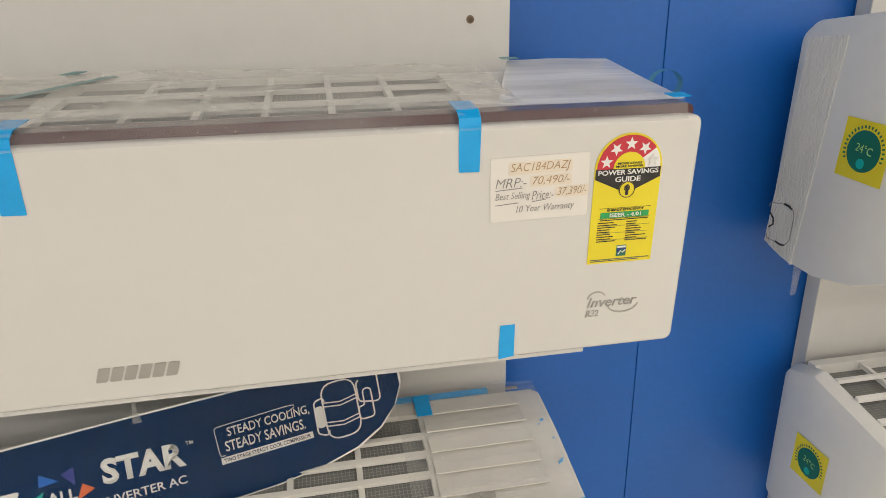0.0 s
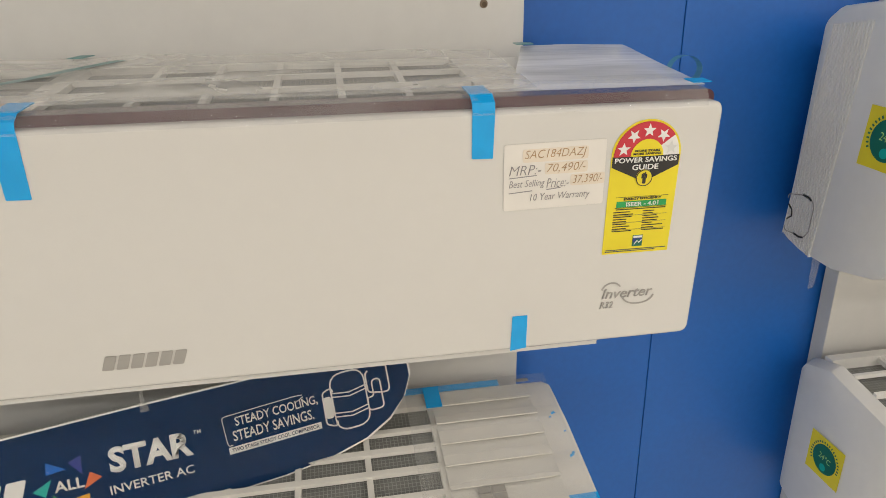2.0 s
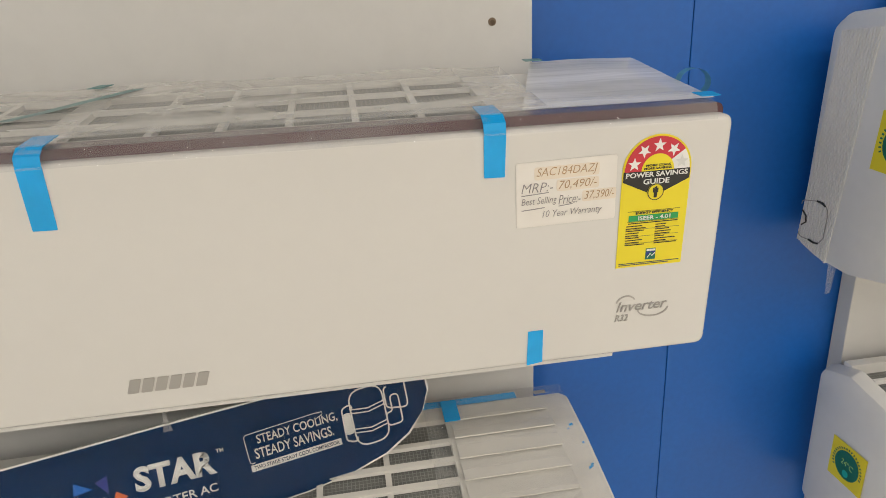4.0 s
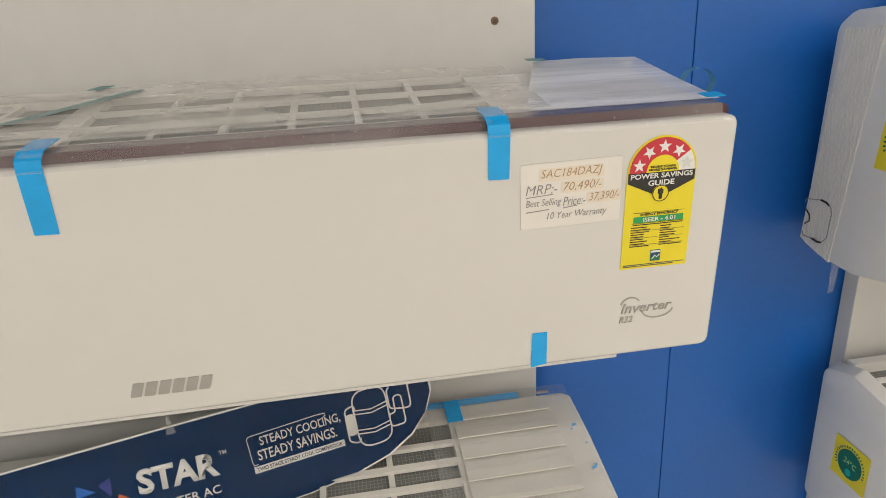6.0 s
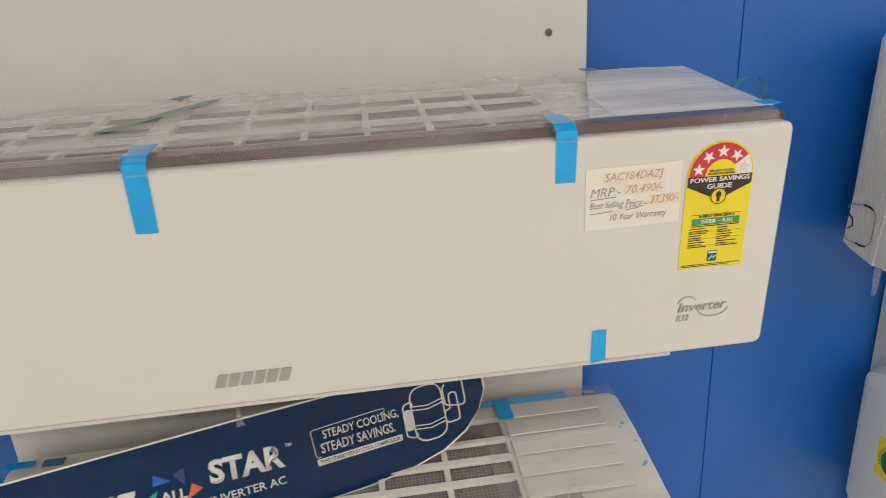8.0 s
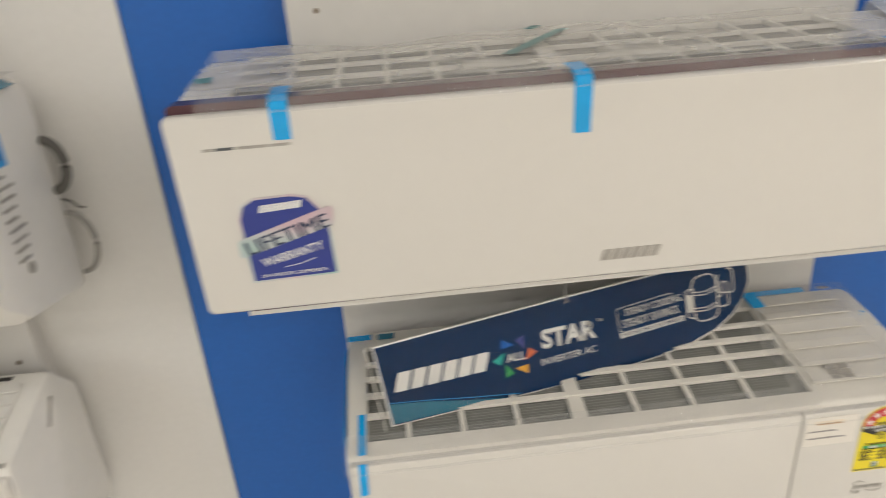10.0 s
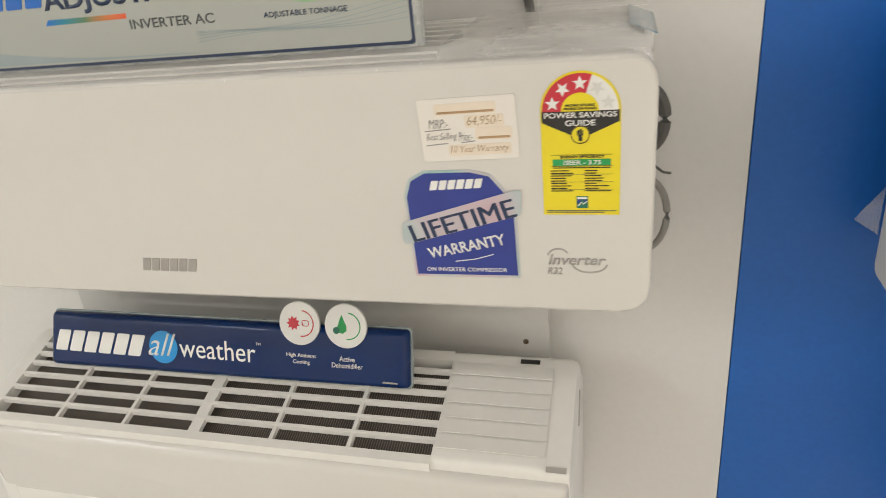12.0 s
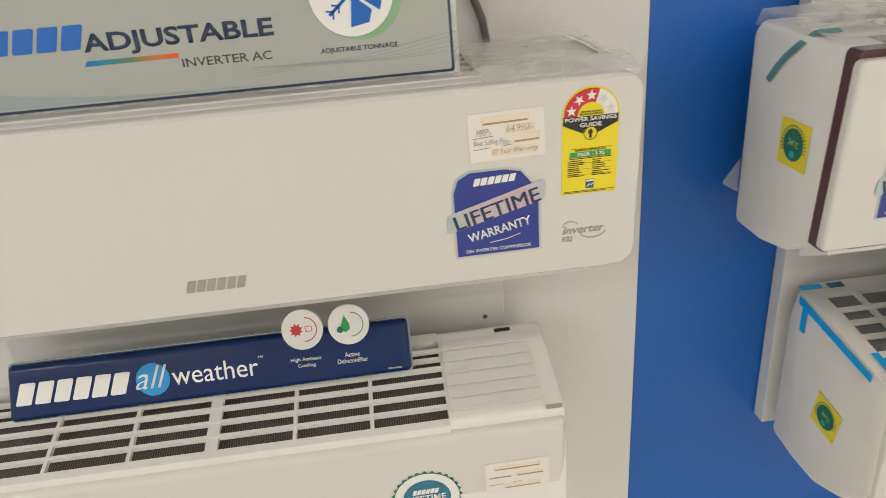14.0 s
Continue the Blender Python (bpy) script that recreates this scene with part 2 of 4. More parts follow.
def rounded(points, radii, seg=5):
    """A polygon with each corner replaced by an arc of its radius."""
    out, n = [], len(points)
    for i, p in enumerate(points):
        r = radii[i] if isinstance(radii, (list, tuple)) else radii
        p, a, b = Vector(p), Vector(points[i - 1]), Vector(points[(i + 1) % n])
        if r <= 0:
            out.append(tuple(p))
            continue
        u, v = (a - p).normalized(), (b - p).normalized()
        half = u.angle(v) / 2
        reach = min(r / math.tan(half), (a - p).length * 0.49, (b - p).length * 0.49)
        s, e = p + u * reach, p + v * reach
        for k in range(seg + 1):
            w = k / seg
            out.append(tuple(s * (1 - w) ** 2 + p * (2 * w * (1 - w)) + e * w ** 2))
    return out


def rrect(x0, y0, x1, y1, r, seg=5):
    return rounded([(x0, y0), (x1, y0), (x1, y1), (x0, y1)], r, seg)


def disc(cx, cy, r, n=40, a0=0.0, a1=360.0):
    if a1 - a0 >= 360:
        return [(cx + r * math.cos(2 * math.pi * i / n), cy + r * math.sin(2 * math.pi * i / n)) for i in range(n)]
    return [(cx + r * math.cos(radians(a0 + (a1 - a0) * i / n)), cy + r * math.sin(radians(a0 + (a1 - a0) * i / n))) for i in range(n + 1)]


def slab(outline, z0, z1, m=None, edge=0.0):
    """A flat outline in its own plane, with thickness from z0 to z1 and, if asked, a softened front edge."""
    bm = bmesh.new()
    n = len(outline)
    cx, cy = sum(p[0] for p in outline) / n, sum(p[1] for p in outline) / n
    levels = [(z0, 0.0), (z1, 0.0)]
    if edge:
        levels = [(z0, 0.0)] + [(z1 - edge * (1 - math.sin(radians(a))), edge * (1 - math.cos(radians(a)))) for a in (0, 18, 36, 54, 72, 90)]
    rings = []
    hx, hy = max(abs(p[0] - cx) for p in outline), max(abs(p[1] - cy) for p in outline)
    for z, inset in levels:
        rings.append([bm.verts.new((cx + (p[0] - cx) * (1 - inset / hx), cy + (p[1] - cy) * (1 - inset / hy), z)) for p in outline])
    for a, b in zip(rings, rings[1:]):
        for i in range(n):
            bm.faces.new((a[i], a[(i + 1) % n], b[(i + 1) % n], b[i]))
    bm.faces.new(rings[0][::-1])
    bm.faces.new(rings[-1])
    if m:
        bm.transform(m)
    return bm


def sweep_x(sections):
    """A closed body from profiles of equal length in (y, z), each at its own x."""
    bm = bmesh.new()
    rings = [[bm.verts.new((x, y, z)) for y, z in prof] for x, prof in sections]
    n = len(rings[0])
    for a, b in zip(rings, rings[1:]):
        for i in range(n):
            bm.faces.new((a[i], a[(i + 1) % n], b[(i + 1) % n], b[i]))
    bm.faces.new(rings[0][::-1])
    bm.faces.new(rings[-1])
    return bm


def shrunk(prof, d):
    n = len(prof)
    cy, cz = sum(p[0] for p in prof) / n, sum(p[1] for p in prof) / n
    hy, hz = max(abs(p[0] - cy) for p in prof), max(abs(p[1] - cz) for p in prof)
    return [(cy + (p[0] - cy) * (1 - d / hy), cz + (p[1] - cz) * (1 - d / hz)) for p in prof]


def add(bm, other):
    """Joins other into bm."""
    me = bpy.data.meshes.new("joint")
    other.to_mesh(me)
    other.free()
    bm.from_mesh(me)
    bpy.data.meshes.remove(me)
    return bm


def tube(points, r, n=8, closed=False):
    """A round bar along a line of points."""
    bm = bmesh.new()
    pts = [Vector(p) for p in points]
    rings = []
    for i, p in enumerate(pts):
        if closed:
            d = pts[(i + 1) % len(pts)] - pts[i - 1]
        else:
            d = pts[min(i + 1, len(pts) - 1)] - pts[max(i - 1, 0)]
        q = d.to_track_quat("Z", "Y")
        rings.append([bm.verts.new(p + q @ Vector((r * math.cos(2 * math.pi * k / n), r * math.sin(2 * math.pi * k / n), 0))) for k in range(n)])
    pairs = list(zip(rings, rings[1:])) + ([(rings[-1], rings[0])] if closed else [])
    for a, b in pairs:
        for k in range(n):
            bm.faces.new((a[k], a[(k + 1) % n], b[(k + 1) % n], b[k]))
    if not closed:
        bm.faces.new(rings[0][::-1])
        bm.faces.new(rings[-1])
    return bm


def stroke(points, width, z0, z1, m):
    """A flat ink line of one width through points of a plane."""
    bm = bmesh.new()
    pts = [Vector((*p, 0)) for p in points]
    lo, hi = [], []
    for i, p in enumerate(pts):
        d = (pts[min(i + 1, len(pts) - 1)] - pts[max(i - 1, 0)]).normalized()
        s = Vector((-d.y, d.x, 0)) * width / 2
        lo.append((p - s, p + s))
    for (a, b) in lo:
        hi.append([bm.verts.new((*v.xy, z)) for z in (z0, z1) for v in (a, b)])
    for p, q in zip(hi, hi[1:]):
        for i, j in ((0, 1), (1, 3), (3, 2), (2, 0)):
            bm.faces.new((p[i], p[j], q[j], q[i]))
    bm.faces.new((hi[0][0], hi[0][1], hi[0][3], hi[0][2]))
    bm.faces.new((hi[-1][0], hi[-1][1], hi[-1][3], hi[-1][2]))
    bm.transform(m)
    return bm


def lettering(text, x0, y0, x1, y1, z0, z1, m, bold=0.0, shear=0.0):
    """Words in the built-in font, fitted into a rectangle of a plane."""
    cu = bpy.data.curves.new("writing", "FONT")
    cu.body, cu.resolution_u, cu.offset, cu.shear = text, 3, bold, shear
    ob = new("writing", cu)
    dg = bpy.context.evaluated_depsgraph_get()
    me = bpy.data.meshes.new_from_object(ob.evaluated_get(dg))
    bpy.data.objects.remove(ob)
    bm = bmesh.new()
    bm.from_mesh(me)
    bpy.data.meshes.remove(me)
    xs, ys = [v.co.x for v in bm.verts], [v.co.y for v in bm.verts]
    sx, sy = (x1 - x0) / (max(xs) - min(xs)), (y1 - y0) / (max(ys) - min(ys))
    for v in bm.verts:
        v.co = Vector((x0 + (v.co.x - min(xs)) * sx, y0 + (v.co.y - min(ys)) * sy, z0))
    up = bmesh.ops.extrude_face_region(bm, geom=bm.faces[:])
    for v in up["geom"]:
        if isinstance(v, bmesh.types.BMVert):
            v.co.z = z1
    bm.transform(m)
    return bm


def plane_at(x, y, z, k=0.0, turn=0.0, roll=0.0):
    """A plane facing the room: its x runs along the wall, its y up, its z out. k: how far it leans back going down; turn: degrees about the upright."""
    lean = math.degrees(math.atan(k))
    return pose(x, y, z) @ pose(0, 0, 0, 0, 0, turn) @ pose(0, 0, 0, 90 + lean, 0, 0) @ pose(0, 0, 0, 0, 0, roll)


def side_plane(x, y, z, roll=0.0):
    """A plane on a unit's left end: its x runs from the wall out to the room, its y up, its z to the left."""
    return Matrix(((0, 0, -1, x), (-1, 0, 0, y), (0, 1, 0, z), (0, 0, 0, 1))) @ pose(0, 0, 0, 0, 0, roll)


# ---- the shop ----
X0, X1, Y0, YW, HC = ROOM
YB = 0.76                                   # face of the mounting boards
wall_back = tagged(new("wall_display"), "display wall of blue and white laminate panels", "wall", kind="structure")
BLUE_X = -0.748
part("blue_panel", box(BLUE_X, YW, 0.44, 0.452, YW + 0.03, HC, 0.001), BLUE_WALL, wall_back)
part("blue_panel", box(0.4530, YW, 0.44, 2.1, YW + 0.03, HC, 0.001), BLUE_WALL, wall_back)
part("white_panel", box(X0, YW - 0.002, 0.44, BLUE_X - 0.001, YW + 0.03, HC, 0.0015), WHITE_WALL, wall_back)
part("white_panel", box(2.101, YW, 0.44, X1, YW + 0.03, HC, 0.0015), WHITE_WALL, wall_back)
part("white_plinth", box(X0, YW - 0.02, 0, X1, YW + 0.03, 0.438, 0.002), WHITE_WALL, wall_back)
part("backing", box(X0, YW + 0.031, 0, X1, YW + 0.15, HC), PLASTER, wall_back)
tagged(part("wall_left", box(X0 - 0.12, Y0, 0, X0 - 0.001, YW + 0.15, HC), PLASTER), "plain cream plaster wall of the shop", "wall", kind="structure")
tagged(part("wall_right", box(X1 + 0.001, Y0, 0, X1 + 0.12, YW + 0.15, HC), PLASTER), "plain cream plaster wall of the shop", "wall", kind="structure")
tagged(part("wall_rear", box(X0 - 0.12, Y0 - 0.12, 0, X1 + 0.12, Y0 - 0.001, HC), PLASTER), "plain cream plaster wall of the shop", "wall", kind="structure")
tagged(part("ceiling", box(X0 - 0.12, Y0 - 0.12, HC + 0.002, X1 + 0.12, YW + 0.15, HC + 0.12), CEILING), "plain off-white painted ceiling", "ceiling", kind="structure")
tagged(part("floor", box(X0 - 0.12, Y0 - 0.12, -0.12, X1 + 0.12, YW + 0.15, -0.002), TILE), "pale glossy tiled shop floor", "floor", kind="structure")
for lx, ly in LAMPS:
    lamp_thing = thing("ceiling_lamp", (lx, ly, HC), "white ceiling batten lamp with a long tube", "lamp", "ceiling lamps")
    part("housing", box(lx - 0.62, ly - 0.08, HC - 0.06, lx + 0.62, ly + 0.08, HC, 0.006), LIGHT_PANEL, lamp_thing)


def mounting_board(x0, x1, z0, z1, label, holes):
    board = thing("mounting_board", (x0, YW, z0), label, "board", "mounting boards")
    part("board", box(x0, YB, z0, x1, YW - 0.003, z1, 0.0012), BOARD_WALL, board)
    for hx, hz, r in holes:
        m = plane_at(hx, YB, hz)
        part("screw_hole", slab(disc(0, 0, r, 16), 0.0, 0.0006, m), HOLE_RIM, board, "worn brown screw hole")
        part("hole_core", slab(disc(0.0005, -0.0005, r * 0.6, 12), 0.0006, 0.001, m), HOLE_DARK, board)
    return board


mounting_board(-0.533, 0.238, 1.125, 2.2, "tall white laminate mounting board with two screw holes", [(0.191, 1.455, 0.0046), (-0.494, 1.449, 0.0034)])
mounting_board(-0.516, 0.240, 0.692, 1.123, "low white laminate mounting board behind the taped unit", [])
mounting_board(-1.725, -0.978, 0.45, 2.2, "tall white laminate mounting board with screw hole", [(-1.009, 0.983, 0.004), (-1.69, 0.983, 0.004)])
mounting_board(0.717, 1.5, 0.45, 2.2, "tall white laminate mounting board on the blue wall", [])


# ---- wordmarks, stickers and cards ----
def wordmark(parent, m, x0, y0, x1, y1, z0, mat, slant=0.35):
    """The maker's wordmark as six plain leaning blocks, unlettered."""
    w, h = (x1 - x0) / 6, y1 - y0
    s = slant * h / 2
    for i in range(6):
        a, b = x0 + i * w + w * 0.09, x0 + (i + 1) * w - w * 0.09
        part("wordmark_block", slab(rounded([(a - s, y0), (b - s, y0), (b + s, y1), (a + s, y1)], w * 0.08, 2), z0, z0 + 0.0006, m), mat, parent)


def star_points(cx, cy, r, turn=0.0):
    return [(cx + (r if i % 2 == 0 else r * 0.42) * math.sin(math.pi * i / 5 + turn), cy + (r if i % 2 == 0 else r * 0.42) * math.cos(math.pi * i / 5 + turn)) for i in range(10)]


def bar(x0, y0, x1, y1):
    return [(x0, y0), (x1, y0), (x1, y1), (x0, y1)]


def energy_label(parent, m, w, h, stars, figure):
    """A yellow power-savings label with a red arch of stars; its lower left corner is the plane's zero."""
    T = 0.0004
    r = w / 2
    zc = h - r
    base = part("energy_label", slab([(0, 0), (w, 0)] + disc(r, zc, r, 24, 0, 180), 0, T, m), PRINT_YELLOW, parent, "yellow power savings label with a red star arch")
    cut = 180 * (1 - stars / 5)
    part("arch_white", slab(disc(r, zc, r * 0.94, 24, 0, 180), T, 2 * T, m), PRINT_WHITE, base)
    part("arch_red", slab([(r, zc)] + disc(r, zc, r * 0.945, 24, cut, 180), 2 * T, 3 * T, m), PRINT_RED, base)
    part("arch_yellow", slab(disc(r, zc, r * 0.47, 20, 0, 180), 3 * T, 4 * T, m), PRINT_YELLOW, base)
    for i in range(5):
        a = radians(180 - 18 - 36 * i)
        px, py = r + r * 0.72 * math.cos(a), zc + r * 0.72 * math.sin(a) - r * 0.02
        part("star", slab(star_points(px, py, r * 0.19, math.pi / 2 - a), 3 * T, 4 * T, m), PRINT_WHITE if i < stars else STAR_PALE, base)
    b0 = zc - h * 0.075
    part("black_band", slab([(0.001, zc), (w - 0.001, zc), (w - 0.001, b0), (r, b0 - h * 0.115), (0.001, b0)], T, 2 * T, m), PRINT_BLACK, base)
    part("title", lettering("POWER SAVINGS", w * 0.05, zc - h * 0.045, w * 0.95, zc - h * 0.008, 2 * T, 3 * T, m, 0.02), PRINT_WHITE, base)
    part("title", lettering("GUIDE", w * 0.31, zc - h * 0.1, w * 0.69, zc - h * 0.06, 2 * T, 3 * T, m, 0.02), PRINT_WHITE, base)
    part("arch_text", lettering("MORE STARS", w * 0.32, zc + h * 0.032, w * 0.68, zc + h * 0.048, 4 * T, 5 * T, m, 0.02), PRINT_BLACK, base)
    part("arch_text", lettering("MORE SAVINGS", w * 0.30, zc + h * 0.010, w * 0.70, zc + h * 0.026, 4 * T, 5 * T, m, 0.02), PRINT_BLACK, base)
    part("emblem", slab(disc(r, b0 - h * 0.085, h * 0.062, 20), 2 * T, 3 * T, m), PRINT_YELLOW, base)
    ey = b0 - h * 0.085
    part("emblem_ring", stroke([(r + h * 0.059 * math.cos(math.pi * k / 12), ey + h * 0.059 * math.sin(math.pi * k / 12)) for k in range(25)], h * 0.005, 3 * T, 4 * T, m), PRINT_BLACK, base)
    part("emblem_mark", slab(rrect(r - h * 0.012, ey - h * 0.042, r + h * 0.012, ey - h * 0.002, h * 0.006, 2), 3 * T, 4 * T, m), PRINT_BLACK, base)
    for k in range(4):
        part("emblem_mark", slab(rrect(r - h * 0.021 + h * 0.0105 * k, ey - h * 0.004, r - h * 0.0125 + h * 0.0105 * k, ey + h * (0.030 + 0.006 * (k % 3)), h * 0.003, 2), 3 * T, 4 * T, m), PRINT_BLACK, base)
    y = h * 0.44
    part("row_text", lettering("ENERGY EFFICIENCY", w * 0.24, y - h * 0.022, w * 0.80, y - h * 0.004, T, 2 * T, m, 0.02), PRINT_BLACK, base)
    part("green_band", slab([(w * 0.14, y - h * 0.075), (w * 0.88, y - h * 0.075), (w * 0.88, y - h * 0.03), (w * 0.14, y - h * 0.03)], T, 2 * T, m), PRINT_GREEN, base)
    part("figure", lettering(figure, w * 0.28, y - h * 0.068, w * 0.76, y - h * 0.037, 2 * T, 3 * T, m, 0.02), PRINT_WHITE, base)
    rng = random.Random(7)
    part("text_bar", slab(bar(w * 0.14, y - h * 0.094, w * 0.88, y - h * 0.088), T, 2 * T, m), PRINT_BLACK, base)
    part("rule", slab(bar(w * 0.12, y - h * 0.0805, w * 0.90, y - h * 0.0785), T, 2 * T, m), PRINT_BLACK, base)
    part("rule", slab(bar(w * 0.12, y + h * 0.0005, w * 0.90, y + h * 0.0025), T, 2 * T, m), PRINT_BLACK, base)
    for i in range(9):
        yy = y - h * (0.115 + 0.0185 * i)
        part("text_bar", slab(bar(w * 0.11, yy, w * (0.30 + 0.16 * rng.random()), yy + h * 0.0062), T, 2 * T, m), PRINT_BLACK, base)
        part("text_bar", slab(bar(w * 0.55, yy, w * (0.68 + 0.22 * rng.random()), yy + h * 0.0062), T, 2 * T, m), PRINT_BLACK, base)
        if i % 3 == 1:
            part("rule", slab(bar(w * 0.11, yy - h * 0.0058, w * 0.91, yy - h * 0.0048), T, 2 * T, m), TEXT_GREY, base)
    sx, sy, sw, sh = w * 0.44, h * 0.052, w * 0.15, h * 0.088
    part("stamp", slab(bar(sx, sy, sx + sw, sy + sh), T, 2 * T, m), PRINT_DKGREEN, base)
    part("stamp_mark", slab(bar(sx + sw * 0.06, sy + sh * 0.78, sx + sw * 0.94, sy + sh * 0.95), 2 * T, 3 * T, m), PRINT_WHITE, base)
    part("stamp_mark", slab([(sx + sw * 0.06, sy + sh * 0.35), (sx + sw * 0.5, sy + sh * 0.72), (sx + sw * 0.94, sy + sh * 0.45), (sx + sw * 0.94, sy + sh * 0.72), (sx + sw * 0.06, sy + sh * 0.72)], 2 * T, 3 * T, m), PRINT_ROYAL, base)
    part("stamp_mark", stroke([(sx + sw * 0.15, sy + sh * 0.2), (sx + sw * 0.45, sy + sh * 0.55), (sx + sw * 0.6, sy + sh * 0.35), (sx + sw * 0.9, sy + sh * 0.6)], sw * 0.09, 3 * T, 4 * T, m), PRINT_WHITE, base)
    for yy, x1 in ((0.028, 0.96), (0.016, 0.80)):
        part("foot_line", slab(bar(w * 0.04, h * yy, w * x1, h * (yy + 0.0055)), T, 2 * T, m), TEXT_GREY, base)
    return base


def warranty_badge(parent, m, w):
    """A royal-blue warranty sticker with a silver sash; its lower left corner is the plane's zero."""
    T = 0.0004
    h = w * 1.06
    arch = [(0, 0), (w, 0), (w, h * 0.62), (w * 0.93, h * 0.80), (w * 0.80, h * 0.96), (w * 0.62, h), (w * 0.2, h), (w * 0.06, h * 0.93), (0, h * 0.78)]
    rim = part("warranty_badge", slab([(w / 2 + (x - w / 2) * 1.05, h / 2 + (y - h / 2) * 1.05) for x, y in arch], 0, T, m), SILVER_FOIL, parent, "royal blue warranty sticker with silver sash")
    part("face", slab(arch, T, 2 * T, m), PRINT_ROYAL, rim)
    part("sash", slab(rounded([(-w * 0.11, h * 0.30), (w * 1.07, h * 0.60), (w * 1.09, h * 0.85), (-w * 0.09, h * 0.53)], w * 0.05), 2 * T, 3 * T, m), SILVER_FOIL, rim)
    turned = m @ pose(0, h * 0.415, 0, 0, 0, 15)
    word = lettering("LIFETIME", -w * 0.01, -w * 0.085, w * 1.042, w * 0.095, 3 * T, 4 * T, turned)
    for dx in (0.005, 0.010):                       # heavy letters: strokes laid side by side
        add(word, lettering("LIFETIME", w * (dx - 0.01), -w * 0.085, w * (1.042 + dx), w * 0.095, 3 * T, (4 + 10 * dx) * T, turned))
    part("text_line", word, PRINT_DEEP, rim)
    wordmark(rim, m @ pose(w * 0.24, h * 0.845, 0, 0, 0, 2), 0, 0, w * 0.50, h * 0.085, 2 * T, PRINT_WHITE)
    part("text_line", lettering("WARRANTY", 0, 0, w * 0.78, w * 0.115, 2 * T, 3 * T, m @ pose(w * 0.15, h * 0.165, 0, 0, 0, 12), 0.015), PRINT_WHITE, rim)
    part("text_line", lettering("ON INVERTER COMPRESSOR", w * 0.1, h * 0.035, w * 0.9, h * 0.075, 2 * T, 3 * T, m), PRINT_WHITE, rim)
    part("flourish", stroke([(w * 0.4, h * 0.14), (w * 0.6, h * 0.165), (w * 0.78, h * 0.215)], w * 0.008, 2 * T, 3 * T, m), PRINT_WHITE, rim)
    return rim


def inverter_mark(parent, m, w):
    T = 0.0004
    part("inverter_mark", lettering("Inverter", 0, 0, w, w * 0.20, 0, T, m, 0.012, 0.25), PRINT_GREY, parent, "grey printed lettering")
    part("inverter_mark", lettering("R32", -w * 0.02, -w * 0.20, w * 0.24, -w * 0.06, 0, T, m, 0.01, 0.2), PRINT_GREY, parent)
    part("swoosh", stroke([(w * (0.18 + 0.2 * math.cos(radians(a))), w * (0.12 + 0.2 * math.sin(radians(a)))) for a in range(35, 175, 14)], w * 0.03, 0, T, m), PRINT_GREY, parent)
    part("swoosh", stroke([(w * (0.72 + 0.30 * math.cos(radians(a))), w * (0.02 + 0.17 * math.sin(radians(a)))) for a in range(190, 372, 14)], w * 0.03, 0, T, m), PRINT_GREY, parent)


def price_card(parent, m, w, h, lines):
    """A handwritten paper card; lines are (words, ink, x0, x1, row) or, with no words, bars."""
    T = 0.0004
    base = part("price_card", slab(rrect(0, 0, w, h, 0.002, 2), 0, T * 1.5, m), CARD_PAPER, parent, "cream handwritten price card")
    for words, ink, a, b, y0, y1, lean in lines:
        mm = m @ pose(0, 0, 0, 0, 0, lean)
        if ink is INK_OCHRE:
            part("marker_swipe", slab(rounded([(a * w - 0.002, y0 * h - 0.001), (b * w + 0.002, y0 * h - 0.001), (b * w + 0.002, y1 * h + 0.001), (a * w - 0.002, y1 * h + 0.001)], 0.002, 2), T * 1.5, T * 2, mm), MARKED_PAPER, base)
        if words:
            part("handwriting", lettering(words, a * w, y0 * h, b * w, y1 * h, T * 2, T * 2.6, mm, -0.014, 0.25), ink, base)
        else:
            part("handwriting_bar", slab([(a * w, y0 * h), (b * w, y0 * h), (b * w, y0 * h + 0.0018), (a * w, y0 * h + 0.0018)], T * 2, T * 2.6, mm), ink, base)
    for a, b, y in ((0.05, 0.32, 0.50), (0.05, 0.28, 0.27), (0.42, 0.56, 0.29)):
        part("underline", stroke([(a * w, y * h), (b * w, (y + 0.02) * h)], 0.0007, T * 2, T * 2.5, m), INK_PEN, base)
    return base


def temperature_sticker(parent, m, s):
    T = 0.0004
    base = part("temperature_sticker", slab([(-s, -s), (s, -s), (s, s), (-s, s)], 0, T, m), PRINT_YELLOW, parent, "yellow sticker with a dark green disc")
    part("disc", slab(disc(0, 0, s * 0.70, 32), 1.6 * T, 2.4 * T, m), PRINT_DKGREEN, base)
    part("figure", lettering("24\u00b0C", -s * 0.34, -s * 0.06, s * 0.36, s * 0.22, 2.4 * T, 3.2 * T, m @ pose(0, 0, 0, 0, 0, -6), -0.004), LIME, base)
    part("dot", slab(disc(0, -s * 0.42, s * 0.17, 16), 2.4 * T, 3.2 * T, m), PRINT_TEAL, base)
    for k in range(22):
        a = radians(205 - 10.4 * k)
        part("rim_tick", slab([(-s * 0.03, s * 0.76), (s * 0.03, s * 0.76), (s * 0.03, s * 0.86), (-s * 0.03, s * 0.86)], 1.6 * T, 2.2 * T, m @ pose(0, 0, 0, 0, 0, math.degrees(a) - 90)), PRINT_DKGREEN, base)
    return base


